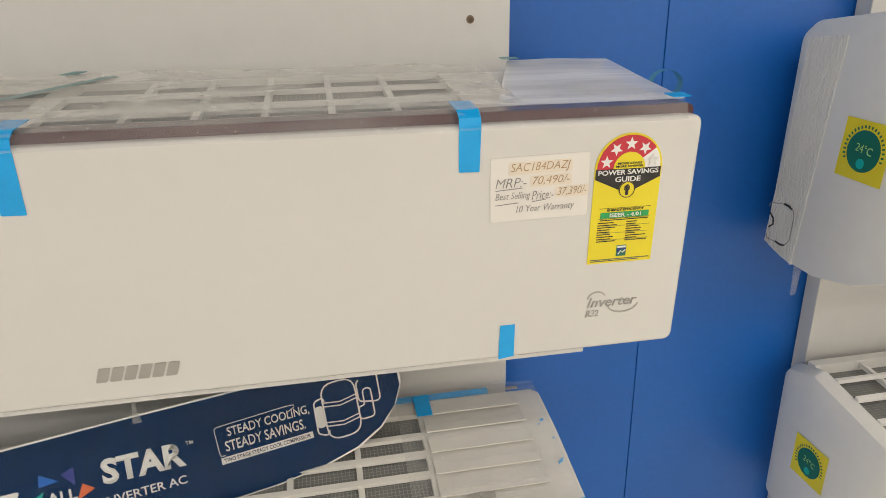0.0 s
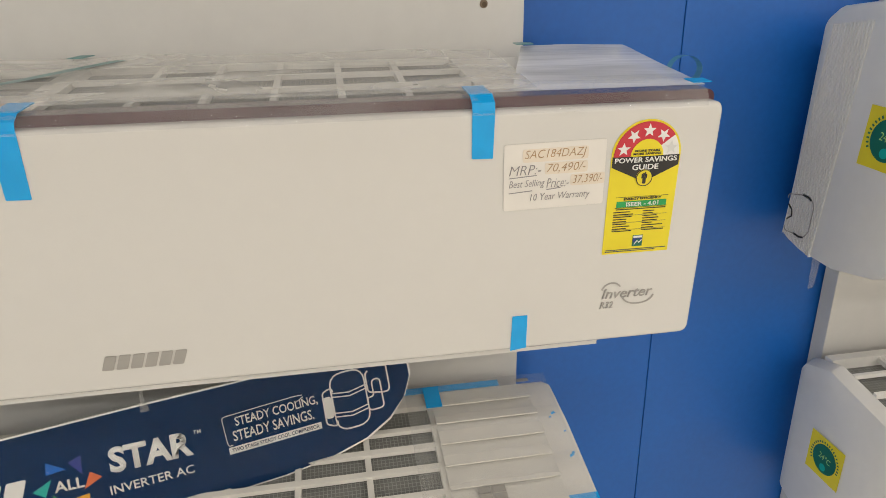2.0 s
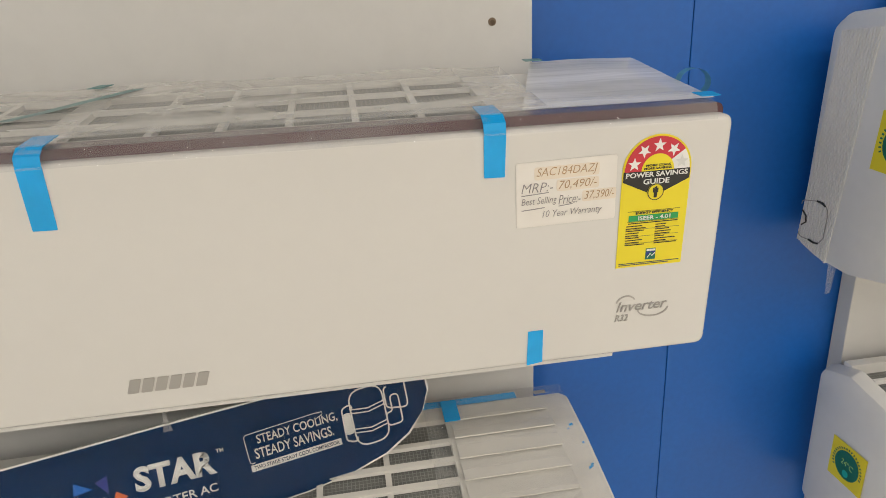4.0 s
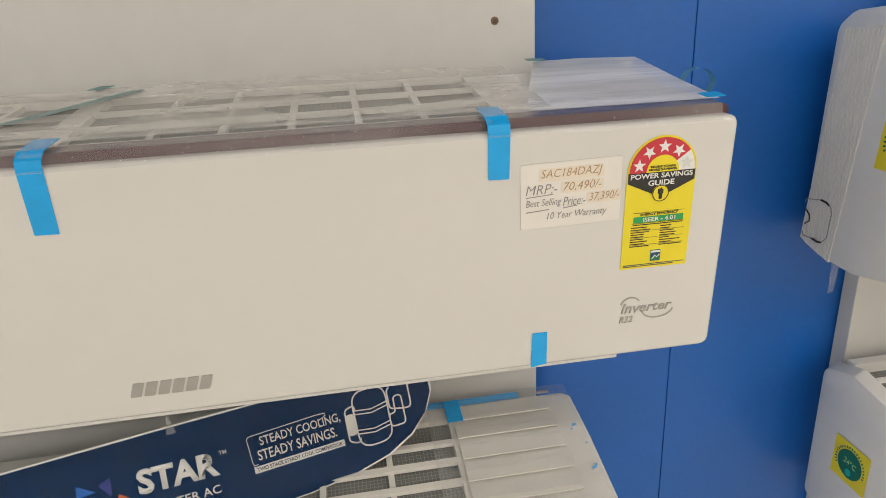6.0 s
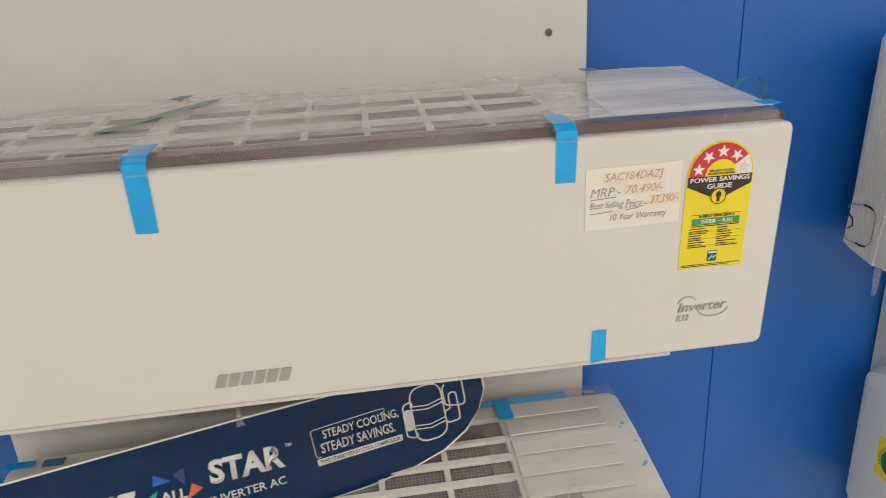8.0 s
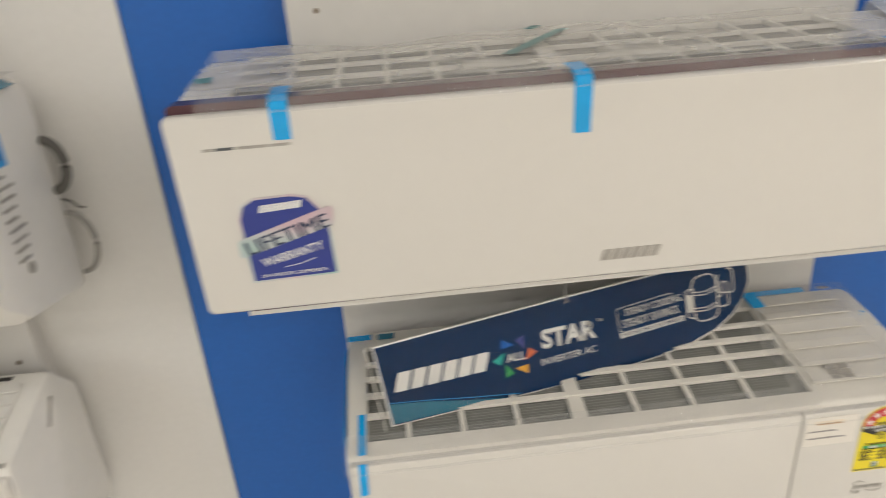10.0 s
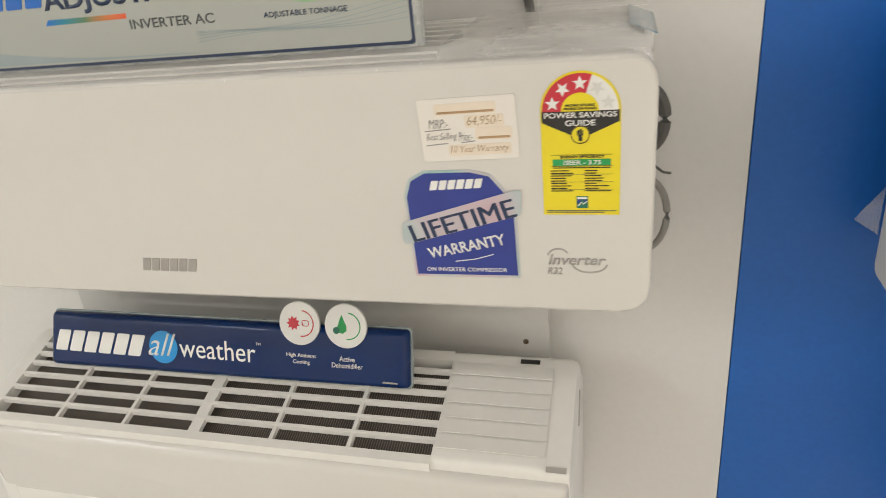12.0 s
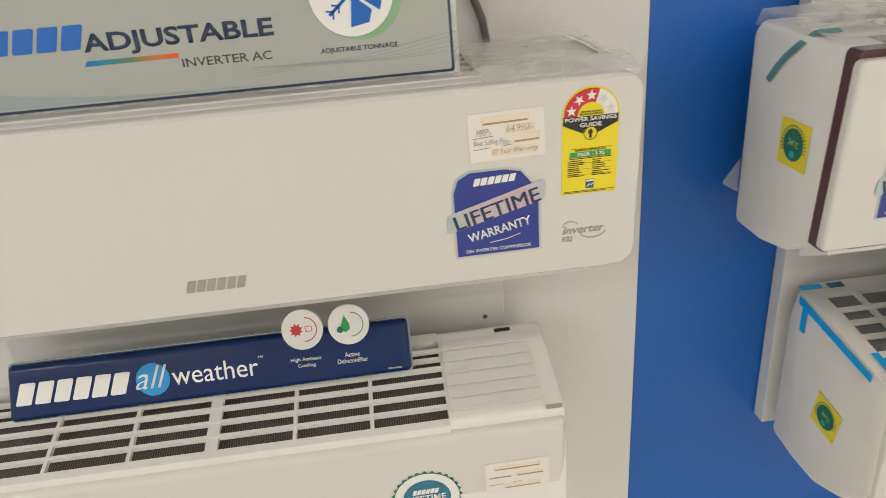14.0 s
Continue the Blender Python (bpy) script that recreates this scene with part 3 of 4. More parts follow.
# ---- wall units ----
def wall_unit(label, x0, x1, prof, top, grille, net, end=0.008, rear=0.72):
    """A split unit's body: prof is its end outline (y, z), top a function z(y), grille the opening and its bars."""
    ac = thing("air_conditioner", ((x0 + x1) / 2, YB, min(p[1] for p in prof)), label, "air conditioner", "air conditioners")
    gx0, gx1, gy0, gy1, depth = grille["x0"], grille["x1"], grille["y0"], grille["y1"], grille["depth"]
    full = rounded(prof, [0.012 if i else 0.02 for i in range(len(prof))])
    bm = sweep_x([(x0, shrunk(full, end)), (x0 + end * 0.3, shrunk(full, end * 0.3)), (x0 + end, full), (gx0, full)])
    add(bm, sweep_x([(gx1, full), (x1 - end, full), (x1 - end * 0.3, shrunk(full, end * 0.3)), (x1, shrunk(full, end))]))
    trough = [(y, z if z < top(y) - depth else min(z, top(y) - depth)) for y, z in full]
    add(bm, sweep_x([(gx0, trough), (gx1, trough)]))
    part("body", bm, grille["body"], ac, smooth=True)

    def beam(name, xa, xb, ya, yb, t, mat, lift=0.0, label_=""):
        b = bmesh.new()
        vs = [b.verts.new((x, y, top(y) + lift - d)) for d in (t, 0) for x, y in ((xa, ya), (xb, ya), (xb, yb), (xa, yb))]
        for f in ((3, 2, 1, 0), (4, 5, 6, 7), (0, 1, 5, 4), (1, 2, 6, 5), (2, 3, 7, 6), (3, 0, 4, 7)):
            b.faces.new([vs[i] for i in f])
        return part(name, b, mat, ac, label_)

    fy = min(p[0] for p in full)
    beam("front_rim", gx0, gx1, fy + 0.006, gy0, depth + 0.004, grille["body"])
    beam("rear_rim", gx0, gx1, gy1, rear, depth + 0.004, grille["body"])
    beam("filter", gx0, gx1, gy0, gy1, 0.003, net, -grille["sink"], "filter net under the grille" if net is MESH_GREY else "cooling fins under the grille with dark gaps painted in")
    for y in grille["rows"]:
        beam("grille_bar", gx0, gx1, y - grille["bar"] / 2, y + grille["bar"] / 2, grille["thick"], grille["body"])
    for x, w in grille["cols"]:
        beam("grille_bar", x - w / 2, x + w / 2, gy0, gy1, grille["thick"] + 0.001, grille["body"], -0.0008)
    return ac


def front_panel(ac, x0, x1, z0, z1, y_top, k, thick, r, edge):
    """The front cover; returns the plane of its face with zero at the world's x = 0 and the top edge."""
    m = plane_at(0, y_top, z1, k)
    h = (z1 - z0) * math.sqrt(1 + k * k)
    part("front_panel", slab(rrect(x0, -h, x1, 0, r, 8), -thick, 0, m, edge), WHITE_ABS, ac, "glossy white front cover", smooth=True)
    return m


def tape(parent, x, w, z_low, y_in, m, z1, top):
    """A strip of tape over the top front edge: down the face and back over the top."""
    v = z_low - z1
    bm = slab(rounded([(x - w / 2, v), (x + w / 2 - 0.001, v - 0.0005), (x + w / 2, 0), (x - w / 2, 0)], 0.0008, 2), 0.0002, 0.0009, m)
    b = bmesh.new()
    y0 = (m @ Vector((0, 0, 0.0006))).y
    pts = [(y0, z1), (y0 + 0.001, z1 + 0.006), (y0 + 0.010, z1 + 0.0115), (y_in, top(y_in) + 0.0065)]
    rows = [[b.verts.new((xx, y, z + d)) for d in (0, 0.0008) for xx in (x - w / 2, x + w / 2)] for y, z in pts]
    for p, q in zip(rows, rows[1:]):
        for i, j in ((0, 1), (1, 3), (3, 2), (2, 0)):
            b.faces.new((p[i], p[j], q[j], q[i]))
    b.faces.new((rows[0][0], rows[0][1], rows[0][3], rows[0][2]))
    b.faces.new((rows[-1][0], rows[-1][1], rows[-1][3], rows[-1][2]))
    add(bm, b)
    return part("tape", bm, TAPE_BLUE, parent, "strip of bright blue tape")


def patch(parent, corners, mat=None, name="tape", label="strip of bright blue tape", t=0.0008):
    """A thin four-cornered strip lying on a surface."""
    a, b, c, d = [Vector(p) for p in corners]
    n = (b - a).cross(d - a).normalized() * t
    bm = bmesh.new()
    vs = [bm.verts.new(p + o) for o in (Vector((0, 0, 0)), n) for p in (a, b, c, d)]
    for f in ((3, 2, 1, 0), (4, 5, 6, 7), (0, 1, 5, 4), (1, 2, 6, 5), (2, 3, 7, 6), (3, 0, 4, 7)):
        bm.faces.new([vs[i] for i in f])
    return part(name, bm, mat or TAPE_BLUE, parent, label)


def film_sheet(parent, x0, x1, rows, nx, wave, seed, mat, name="film", label="crinkled clear wrapping film", skew=0.0, fine=0.35):
    """Film over a line of (y, z, slack) rows; slack lets it bulge and crease there."""
    bm, grid = bmesh.new(), []
    sub = []
    for (ya, za, sa), (yb, zb, sb) in zip(rows, rows[1:]):
        for k in range(6):
            w = k / 6
            sub.append((ya + (yb - ya) * w, za + (zb - za) * w, sa + (sb - sa) * w))
    sub.append(rows[-1])
    for y, z, s in sub:
        line = []
        for i in range(nx + 1):
            xs = x0 + skew * (y - rows[0][0])               # the free edge may run aslant
            x = xs + (x1 - xs) * i / nx
            n = noise.noise(Vector((x * wave, y * wave * 0.8, seed))) * 0.7 + noise.noise(Vector((x * wave * 3.1 + y * 20, y * wave * 2, seed + 5))) * fine
            line.append(bm.verts.new((x + s * n * 0.3, y - s * n * 0.2, z + s * (n + 0.35))))
        grid.append(line)
    for a, b in zip(grid, grid[1:]):
        for i in range(nx):
            bm.faces.new((a[i], a[i + 1], b[i + 1], b[i]))
    return part(name, bm, mat, parent, label, smooth=True)


# the long unit with the burgundy trim
Z1A = 1.375
def top_a(y):
    return 1.381 + (y - 0.53) * 0.11
prof_a = [(0.728, 1.385), (0.712, top_a(0.712)), (0.538, top_a(0.538)), (0.540, 1.160), (0.60, 1.119), (0.66, 1.110), (0.728, 1.114)]
cols_a = [(-0.52, 0.006), (-0.466, 0.006), (-0.412, 0.006), (-0.357, 0.006), (-0.299, 0.006), (-0.226, 0.022)] + [(-0.146 + 0.0565 * i, 0.006) for i in range(5)]
ac_a = wall_unit("long white split air conditioner with burgundy trim, top wrapped in film", -0.629, 0.333, prof_a, top_a,
                 dict(x0=-0.577, x1=0.142, y0=0.554, y1=0.712, depth=0.03, sink=0.0065, thick=0.0045, rows=[0.604, 0.657], bar=0.006, cols=cols_a, body=WHITE_BODY), MESH_GREY, 0.006)
part("wall_plate", box(-0.59, 0.725, 1.135, 0.30, YB - 0.001, 1.36, 0.002), STEEL, ac_a, "steel plate between unit and board")
trim = slab(rrect(-0.631, -0.2295, 0.336, 0.0085, 0.008, 4), -0.033, -0.012, plane_at(0, 0.507, Z1A, 0.06))
part("trim", trim, BURGUNDY, ac_a, "burgundy plastic trim behind the front cover")
for wx in ((0.165, 0.185, 0.285, 0.30), (-0.61, -0.59, -0.42, -0.30)):
    part("trim_lip", slab([(wx[0], -0.226), (wx[1], -0.2315), (wx[2], -0.2305), (wx[3], -0.226)], -0.04, -0.014, plane_at(0, 0.507, Z1A, 0.06)), BURGUNDY, ac_a, "burgundy lip under the front cover")
M_A = front_panel(ac_a, -0.635, 0.340, 1.151, Z1A, 0.507, 0.06, 0.012, 0.009, 0.005)
part("louver", sweep_x([(x, [(0.555, 1.150), (0.560, 1.148), (0.610, 1.112), (0.608, 1.104), (0.556, 1.1285)]) for x in (-0.60, 0.262)]), WHITE_BODY, ac_a)
for tx, tz in ((-0.520, 1.345), (-0.2175, 1.325), (0.1315, 1.337)):
    tape(ac_a, tx, 0.0185, tz, 0.549, M_A, Z1A, top_a)
part("tape", slab([(0.161, -0.224), (0.176, -0.222), (0.176, -0.188), (0.162, -0.188)], 0.0002, 0.0009, M_A), TAPE_BLUE, ac_a, "strip of bright blue tape")
wordmark(ac_a, M_A, -0.190, -0.203, -0.1225, -0.1895, 0.0002, PRINT_GREY)
for fx0, fx1, ink in ((-0.600, -0.590, PRINT_GREY), (-0.588, -0.570, TEXT_GREY), (-0.566, -0.536, PRINT_GREY), (-0.534, -0.514, PRINT_GREY)):
    part("fine_print", slab(bar(fx0, -0.0365, fx1, -0.0335), 0.0001, 0.0004, M_A), ink, ac_a)
energy_label(ac_a, M_A @ pose(0.2425, -0.133, 0.0003), 0.0625, 0.121, 4, "ISEER - 4.01")
inverter_mark(ac_a, M_A @ pose(0.2465, -0.1785, 0.0002), 0.05)
warranty_badge(ac_a, M_A @ pose(-0.576, -0.185, 0.0003, 0, 0, 1.5), 0.088)
price_card(ac_a, M_A @ pose(0.150, -0.085, 0.0003, 0, 0, 1.0), 0.088, 0.057,
           [("SAC184DAZJ", INK_OCHRE, 0.20, 0.80, 0.74, 0.90, 0), ("MRP:-", INK_PEN, 0.05, 0.36, 0.54, 0.68, 0), ("70,490/-", INK_OCHRE, 0.42, 0.80, 0.54, 0.68, 0),
            ("Best Selling", INK_PEN, 0.05, 0.40, 0.32, 0.46, 0), ("Price:-", INK_PEN, 0.42, 0.64, 0.32, 0.46, 0), ("37,390/-", INK_OCHRE, 0.68, 0.98, 0.34, 0.48, 0), ("10 Year Warranty", INK_PEN, 0.26, 0.86, 0.10, 0.24, 0)])
S_A = side_plane(-0.6295, 0.609, 1.26)
temperature_sticker(ac_a, S_A @ pose(0, 0, 0.0006, 0, 0, -2), 0.0295)
def film_rows_a(slack):
    return [(0.552, top_a(0.552) + 0.003, 0.001), (0.57, top_a(0.57) + 0.003, 0.002), (0.60, top_a(0.60) + 0.004, 0.002), (0.69, top_a(0.69) + 0.004, 0.002 + slack * 0.2), (0.724, top_a(0.724) + 0.003, slack), (0.735, top_a(0.724) - 0.012, 0.002)]
film_sheet(ac_a, -0.624, 0.19, film_rows_a(0.013), 110, 8, 3.3, FILM, fine=0.12)
film_sheet(ac_a, 0.165, 0.343, [(0.545, top_a(0.545) + 0.002, 0.001), (0.60, top_a(0.60) + 0.003, 0.002), (0.69, top_a(0.69) + 0.006, 0.003), (0.724, top_a(0.724) + 0.0065, 0.004), (0.735, top_a(0.724) - 0.010, 0.002)], 60, 11, 3.3, FILM_FOLDED, label="layers of folded milky wrapping film", skew=0.33, fine=0.15)
film_sheet(ac_a, -0.60, 0.324, [(0.5055, 1.372, 0.0006), (0.510, 1.384, 0.003), (0.53, 1.3905, 0.004), (0.545, 1.391, 0.003)], 200, 55, 9.1, FILM_CLEAR)
bpts = [(0.357 + 0.013 * math.cos(radians(a)), 0.61 - 0.006 * math.cos(radians(a)), 1.392 + 0.013 * math.sin(radians(a))) for a in range(-70, 250, 20)]
loop = bmesh.new()
ring = [[loop.verts.new((x + dx, y + dy, z)) for dx, dy in ((-0.001, -0.007), (0.001, 0.007))] for x, y, z in bpts]
for p, q in zip(ring, ring[1:]):
    loop.faces.new((p[0], p[1], q[1], q[0]))
part("tape_loop", loop, TAPE_PALE, ac_a, "curled loose end of pale blue tape")
patch(ac_a, [(0.318, 0.523, 1.389), (0.335, 0.523, 1.389), (0.333, 0.535, 1.391), (0.315, 0.535, 1.391)])
patch(ac_a, [(0.213, 0.702, 1.4135), (0.232, 0.702, 1.4135), (0.232, 0.716, 1.4145), (0.213, 0.716, 1.4145)], TAPE_DULL, label="dull green scrap of tape under film")
def ribbon(parent, pts, across, mat, label):
    """A strip of tape through a line of points, as wide as across."""
    bm = bmesh.new()
    w = Vector(across) / 2
    rows = [(bm.verts.new(Vector(p) - w), bm.verts.new(Vector(p) + w)) for p in pts]
    for a, b in zip(rows, rows[1:]):
        bm.faces.new((a[0], a[1], b[1], b[0]))
    return part("tape", bm, mat, parent, label)


ribbon(ac_a, [(-0.275, 0.61, 1.396), (-0.25, 0.64, 1.399), (-0.225, 0.67, 1.403), (-0.185, 0.71, 1.409)], (0.012, -0.008, 0), TAPE_DULL, "dull green strip of tape under film")
patch(ac_a, [(-0.235, 0.712, 1.411), (-0.222, 0.712, 1.411), (-0.212, 0.722, 1.413), (-0.225, 0.722, 1.413)], TAPE_DULL, label="dull green scrap of tape under film")
ribbon(ac_a, [(-0.6312, 0.680, 1.328), (-0.6314, 0.664, 1.347), (-0.6316, 0.645, 1.364), (-0.631, 0.622, 1.380), (-0.622, 0.606, 1.394), (-0.60, 0.596, 1.396)], (0.001, 0.011, 0.004), TAPE_DULL, "curling strip of pale teal tape")
patch(ac_a, [(-0.632, 0.722, 1.160), (-0.655, 0.724, 1.176), (-0.649, 0.724, 1.186), (-0.632, 0.722, 1.212)], FILM_CLEAR, "loose_film", "loose flap of clear film")

# the unit under it, turned down at the front
def top_b(y):
    return 0.937 + (y - 0.51) * 0.24 - max(0, y - 0.66) * 0.1
prof_b = [(0.742, 0.93), (0.730, top_b(0.730)), (0.66, top_b(0.66)), (0.512, top_b(0.512)), (0.506, 0.755), (0.56, 0.702), (0.62, 0.678), (0.68, 0.678), (0.742, 0.688)]
cols_b = [(-0.429, 0.007), (-0.358, 0.007), (-0.286, 0.007), (-0.205, 0.02), (-0.129, 0.007), (-0.053, 0.007), (0.026, 0.007)]
ac_b = wall_unit("white split air conditioner with a sloping grille, taped and handled", -0.511, 0.278, prof_b, top_b,
                 dict(x0=-0.482, x1=0.106, y0=0.534, y1=0.703, depth=0.035, sink=0.007, thick=0.005, rows=[0.575, 0.609, 0.638, 0.666], bar=0.007, cols=cols_b, body=OLD_WHITE), MESH_GREY, 0.014, rear=0.735)
part("wall_plate", box(-0.48, 0.74, 0.70, 0.24, YB - 0.001, 0.90, 0.002), STEEL, ac_b, "steel plate between unit and board")
M_B = plane_at(0, 0.505, 0.932, 0.01)
part("front_panel", slab(rrect(-0.505, -0.185, 0.076, 0, 0.004, 4), -0.008, 0.003, M_B, 0.002), WHITE_ABS, ac_b, "white front cover", smooth=True)
part("front_panel", slab(rrect(0.078, -0.185, 0.262, 0, 0.004, 4), -0.008, 0.003, M_B, 0.002), WHITE_ABS, ac_b, "white front cover", smooth=True)
energy_label(ac_b, M_B @ pose(0.160, -0.106, 0.0034), 0.058, 0.106, 3, "ISEER - 3.70")
price_card(ac_b, M_B @ pose(0.082, -0.052, 0.0034), 0.07, 0.045, [("", INK_OCHRE, 0.2, 0.7, 0.76, 0.86, 0), ("", INK_PEN, 0.08, 0.6, 0.5, 0.6, 0), ("", INK_PEN, 0.08, 0.8, 0.25, 0.3, 0)])
inverter_mark(ac_b, M_B @ pose(0.168, -0.138, 0.0034), 0.042)
for i in range(6):
    y0 = 0.540 + 0.0305 * i
    patch(ac_b, [(0.112, y0, top_b(y0) + 0.0045), (0.238, y0, top_b(y0) + 0.0045), (0.238, y0 + 0.0295, top_b(y0 + 0.0295) + 0.0004), (0.112, y0 + 0.0295, top_b(y0 + 0.0295) + 0.0004)], OLD_WHITE, "top_slat", "", 0.0016)
for dx in (0, 0.017):
    for dy in (0, 0.009, 0.018):
        patch(ac_b, [(0.141 + dx, 0.543 + dy, top_b(0.543 + dy) + 0.0050), (0.155 + dx, 0.543 + dy, top_b(0.543 + dy) + 0.0050), (0.155 + dx, 0.550 + dy, top_b(0.550 + dy) + 0.0055), (0.141 + dx, 0.550 + dy, top_b(0.550 + dy) + 0.0055)], PRINT_GREY, "fine_print", "grey printed block", 0.0004)
def lay_b(x0, x1, y0, y1, lift=0.004, mat=None):
    patch(ac_b, [(x0, y0, top_b(y0) + lift), (x1, y0, top_b(y0) + lift), (x1, y1, top_b(y1) + lift), (x0, y1, top_b(y1) + lift)], mat)
lay_b(0.231, 0.272, 0.533, 0.547, 0.0022)
lay_b(0.07, 0.205, 0.722, 0.733, 0.003)
lay_b(0.104, 0.124, 0.69, 0.728, 0.0065)
lay_b(-0.510, -0.475, 0.716, 0.727, 0.003)
lay_b(-0.465, -0.44, 0.714, 0.726, 0.003, TEAL_PRINT)
patch(ac_b, [(-0.5122, 0.715, top_b(0.715) - 0.018), (-0.5122, 0.545, top_b(0.545) - 0.016), (-0.5122, 0.545, top_b(0.545) - 0.005), (-0.5122, 0.715, top_b(0.715) - 0.006)])
for x, y, w, t in ((0.256, 0.66, 0.006, 0.3), (0.252, 0.655, 0.003, 0.5), (0.262, 0.60, 0.004, 0.2), (0.258, 0.595, 0.007, 0.6), (0.263, 0.632, 0.003, 0.1)):
    patch(ac_b, [(x, y, top_b(y) + 0.0015), (x + w, y + w * t, top_b(y) + 0.0018), (x + w * 0.8, y + w * 0.8, top_b(y) + 0.0024), (x + w * 0.1, y + w * 0.6, top_b(y) + 0.0022)], None, "tape_scrap", "torn scrap of blue tape", 0.0004)
patch(ac_b, [(0.226, 0.5005, 0.914), (0.247, 0.5005, 0.918), (0.247, 0.5005, 0.930), (0.224, 0.5005, 0.924)])
patch(ac_b, [(-0.5132, 0.703, 0.920), (-0.5132, 0.691, 0.920), (-0.5132, 0.691, 0.968), (-0.5132, 0.703, 0.968)])
patch(ac_b, [(-0.496, 0.5005, 0.888), (-0.486, 0.5005, 0.888), (-0.484, 0.503, 0.935), (-0.494, 0.503, 0.935)])
patch(ac_b, [(-0.494, 0.512, 0.941), (-0.484, 0.512, 0.941), (-0.484, 0.575, top_b(0.575) + 0.002), (-0.494, 0.575, top_b(0.575) + 0.002)])
patch(ac_b, [(0.23, 0.725, top_b(0.725) + 0.0025), (0.246, 0.725, top_b(0.725) + 0.0025), (0.246, 0.731, top_b(0.731) + 0.0025), (0.23, 0.731, top_b(0.731) + 0.0025)], PRINT_GREY, "slot", "small slot", 0.0004)
temperature_sticker(ac_b, side_plane(-0.511, 0.614, 0.816) @ pose(0, 0, 0.0012, 0, 0, -10), 0.0285)
film_sheet(ac_b, 0.08, 0.268, [(0.5005, 0.915, 0.0008), (0.511, 0.941, 0.003), (0.56, top_b(0.56) + 0.0055, 0.001), (0.70, top_b(0.70) + 0.0055, 0.001), (0.735, top_b(0.735) + 0.004, 0.003)], 40, 18, 12.4, FILM_CLEAR)
film_sheet(ac_b, -0.512, 0.08, [(0.5005, 0.918, 0.001), (0.511, 0.941, 0.002), (0.54, top_b(0.54) + 0.004, 0.002)], 90, 30, 15.2, FILM_CLEAR)

# the unit with rounded corners
Z1C = 1.388
def top_c(y):
    return 1.392 + (y - 0.53) * 0.05
prof_c = [(YB, 1.385), (0.742, top_c(0.742)), (0.545, top_c(0.545)), (0.545, 1.172), (0.60, 1.125), (YB, 1.10)]
ac_c = wall_unit("white split air conditioner with rounded corners and stickers", -1.788, -0.866, prof_c, top_c,
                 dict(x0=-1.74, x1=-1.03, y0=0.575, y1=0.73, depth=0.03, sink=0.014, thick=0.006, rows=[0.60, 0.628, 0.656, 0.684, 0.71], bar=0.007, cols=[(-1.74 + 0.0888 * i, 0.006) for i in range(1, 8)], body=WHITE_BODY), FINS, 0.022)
part("collar", slab(rrect(-1.787, -0.218, -0.866, 0.001, 0.03, 8), -0.04, -0.02, plane_at(0, 0.513, Z1C, 0.06)), WHITE_BODY, ac_c)
M_C = front_panel(ac_c, -1.792, -0.863, 1.166, Z1C, 0.513, 0.06, 0.018, 0.028, 0.004)
part("louver", sweep_x([(x, [(0.55, 1.172), (0.555, 1.168), (0.625, 1.128), (0.622, 1.123), (0.551, 1.163)]) for x in (-1.72, -0.93)]), WHITE_BODY, ac_c)
wordmark(ac_c, M_C, -1.366, -0.193, -1.301, -0.1785, 0.0002, PRINT_GREY)
energy_label(ac_c, M_C @ pose(-0.950, -0.1275, 0.0003), 0.0605, 0.117, 3, "ISEER - 3.75")
inverter_mark(ac_c, M_C @ pose(-0.948, -0.175, 0.0002), 0.048)
warranty_badge(ac_c, M_C @ pose(-1.067, -0.1875, 0.0003, 0, 0, 0.5), 0.092)
price_card(ac_c, M_C @ pose(-1.0475, -0.0795, 0.0003, 0, 0, 1.5), 0.08, 0.052,
           [("", INK_OCHRE, 0.2, 0.78, 0.76, 0.9, 0), ("MRP:-", INK_PEN, 0.1, 0.3, 0.54, 0.68, 0), ("64,950/-", INK_OCHRE, 0.5, 0.85, 0.54, 0.7, 0), ("Best Selling", INK_PEN, 0.06, 0.38, 0.32, 0.46, 0), ("Price:-", INK_PEN, 0.40, 0.54, 0.32, 0.46, 0),
            ("", INK_OCHRE, 0.60, 0.92, 0.34, 0.5, 0), ("10 Year Warranty", INK_OCHRE, 0.30, 0.90, 0.1, 0.24, 0)])
film_sheet(ac_c, -1.78, -0.872, [(0.5115, 1.384, 0.0005), (0.515, 1.393, 0.003), (0.54, 1.397, 0.004), (0.56, 1.396, 0.002)], 150, 34, 21.7, FILM_CLEAR)
film_sheet(ac_c, -0.985, -0.868, [(0.512, 1.387, 0.001), (0.520, 1.395, 0.006), (0.545, 1.401, 0.009), (0.575, top_c(0.575) + 0.004, 0.004)], 70, 60, 31.3, FILM_CLEAR)
film_sheet(ac_c, -1.03, -0.868, [(0.515, 1.39, 0.002), (0.55, 1.40, 0.006), (0.65, top_c(0.65) + 0.004, 0.003), (0.74, top_c(0.74) + 0.004, 0.003)], 40, 24, 27.1, FILM)
patch(ac_c, [(-0.885, 0.60, top_c(0.60) + 0.004), (-0.862, 0.60, top_c(0.60) - 0.006), (-0.862, 0.71, top_c(0.71) - 0.006), (-0.885, 0.71, top_c(0.71) + 0.004)], TEAL_PRINT, label="strip of pale blue tape on the edge")
RS = Matrix(((0, 0, 1, -0.8655), (1, 0, 0, 0.61), (0, 1, 0, 1.2), (0, 0, 0, 1)))
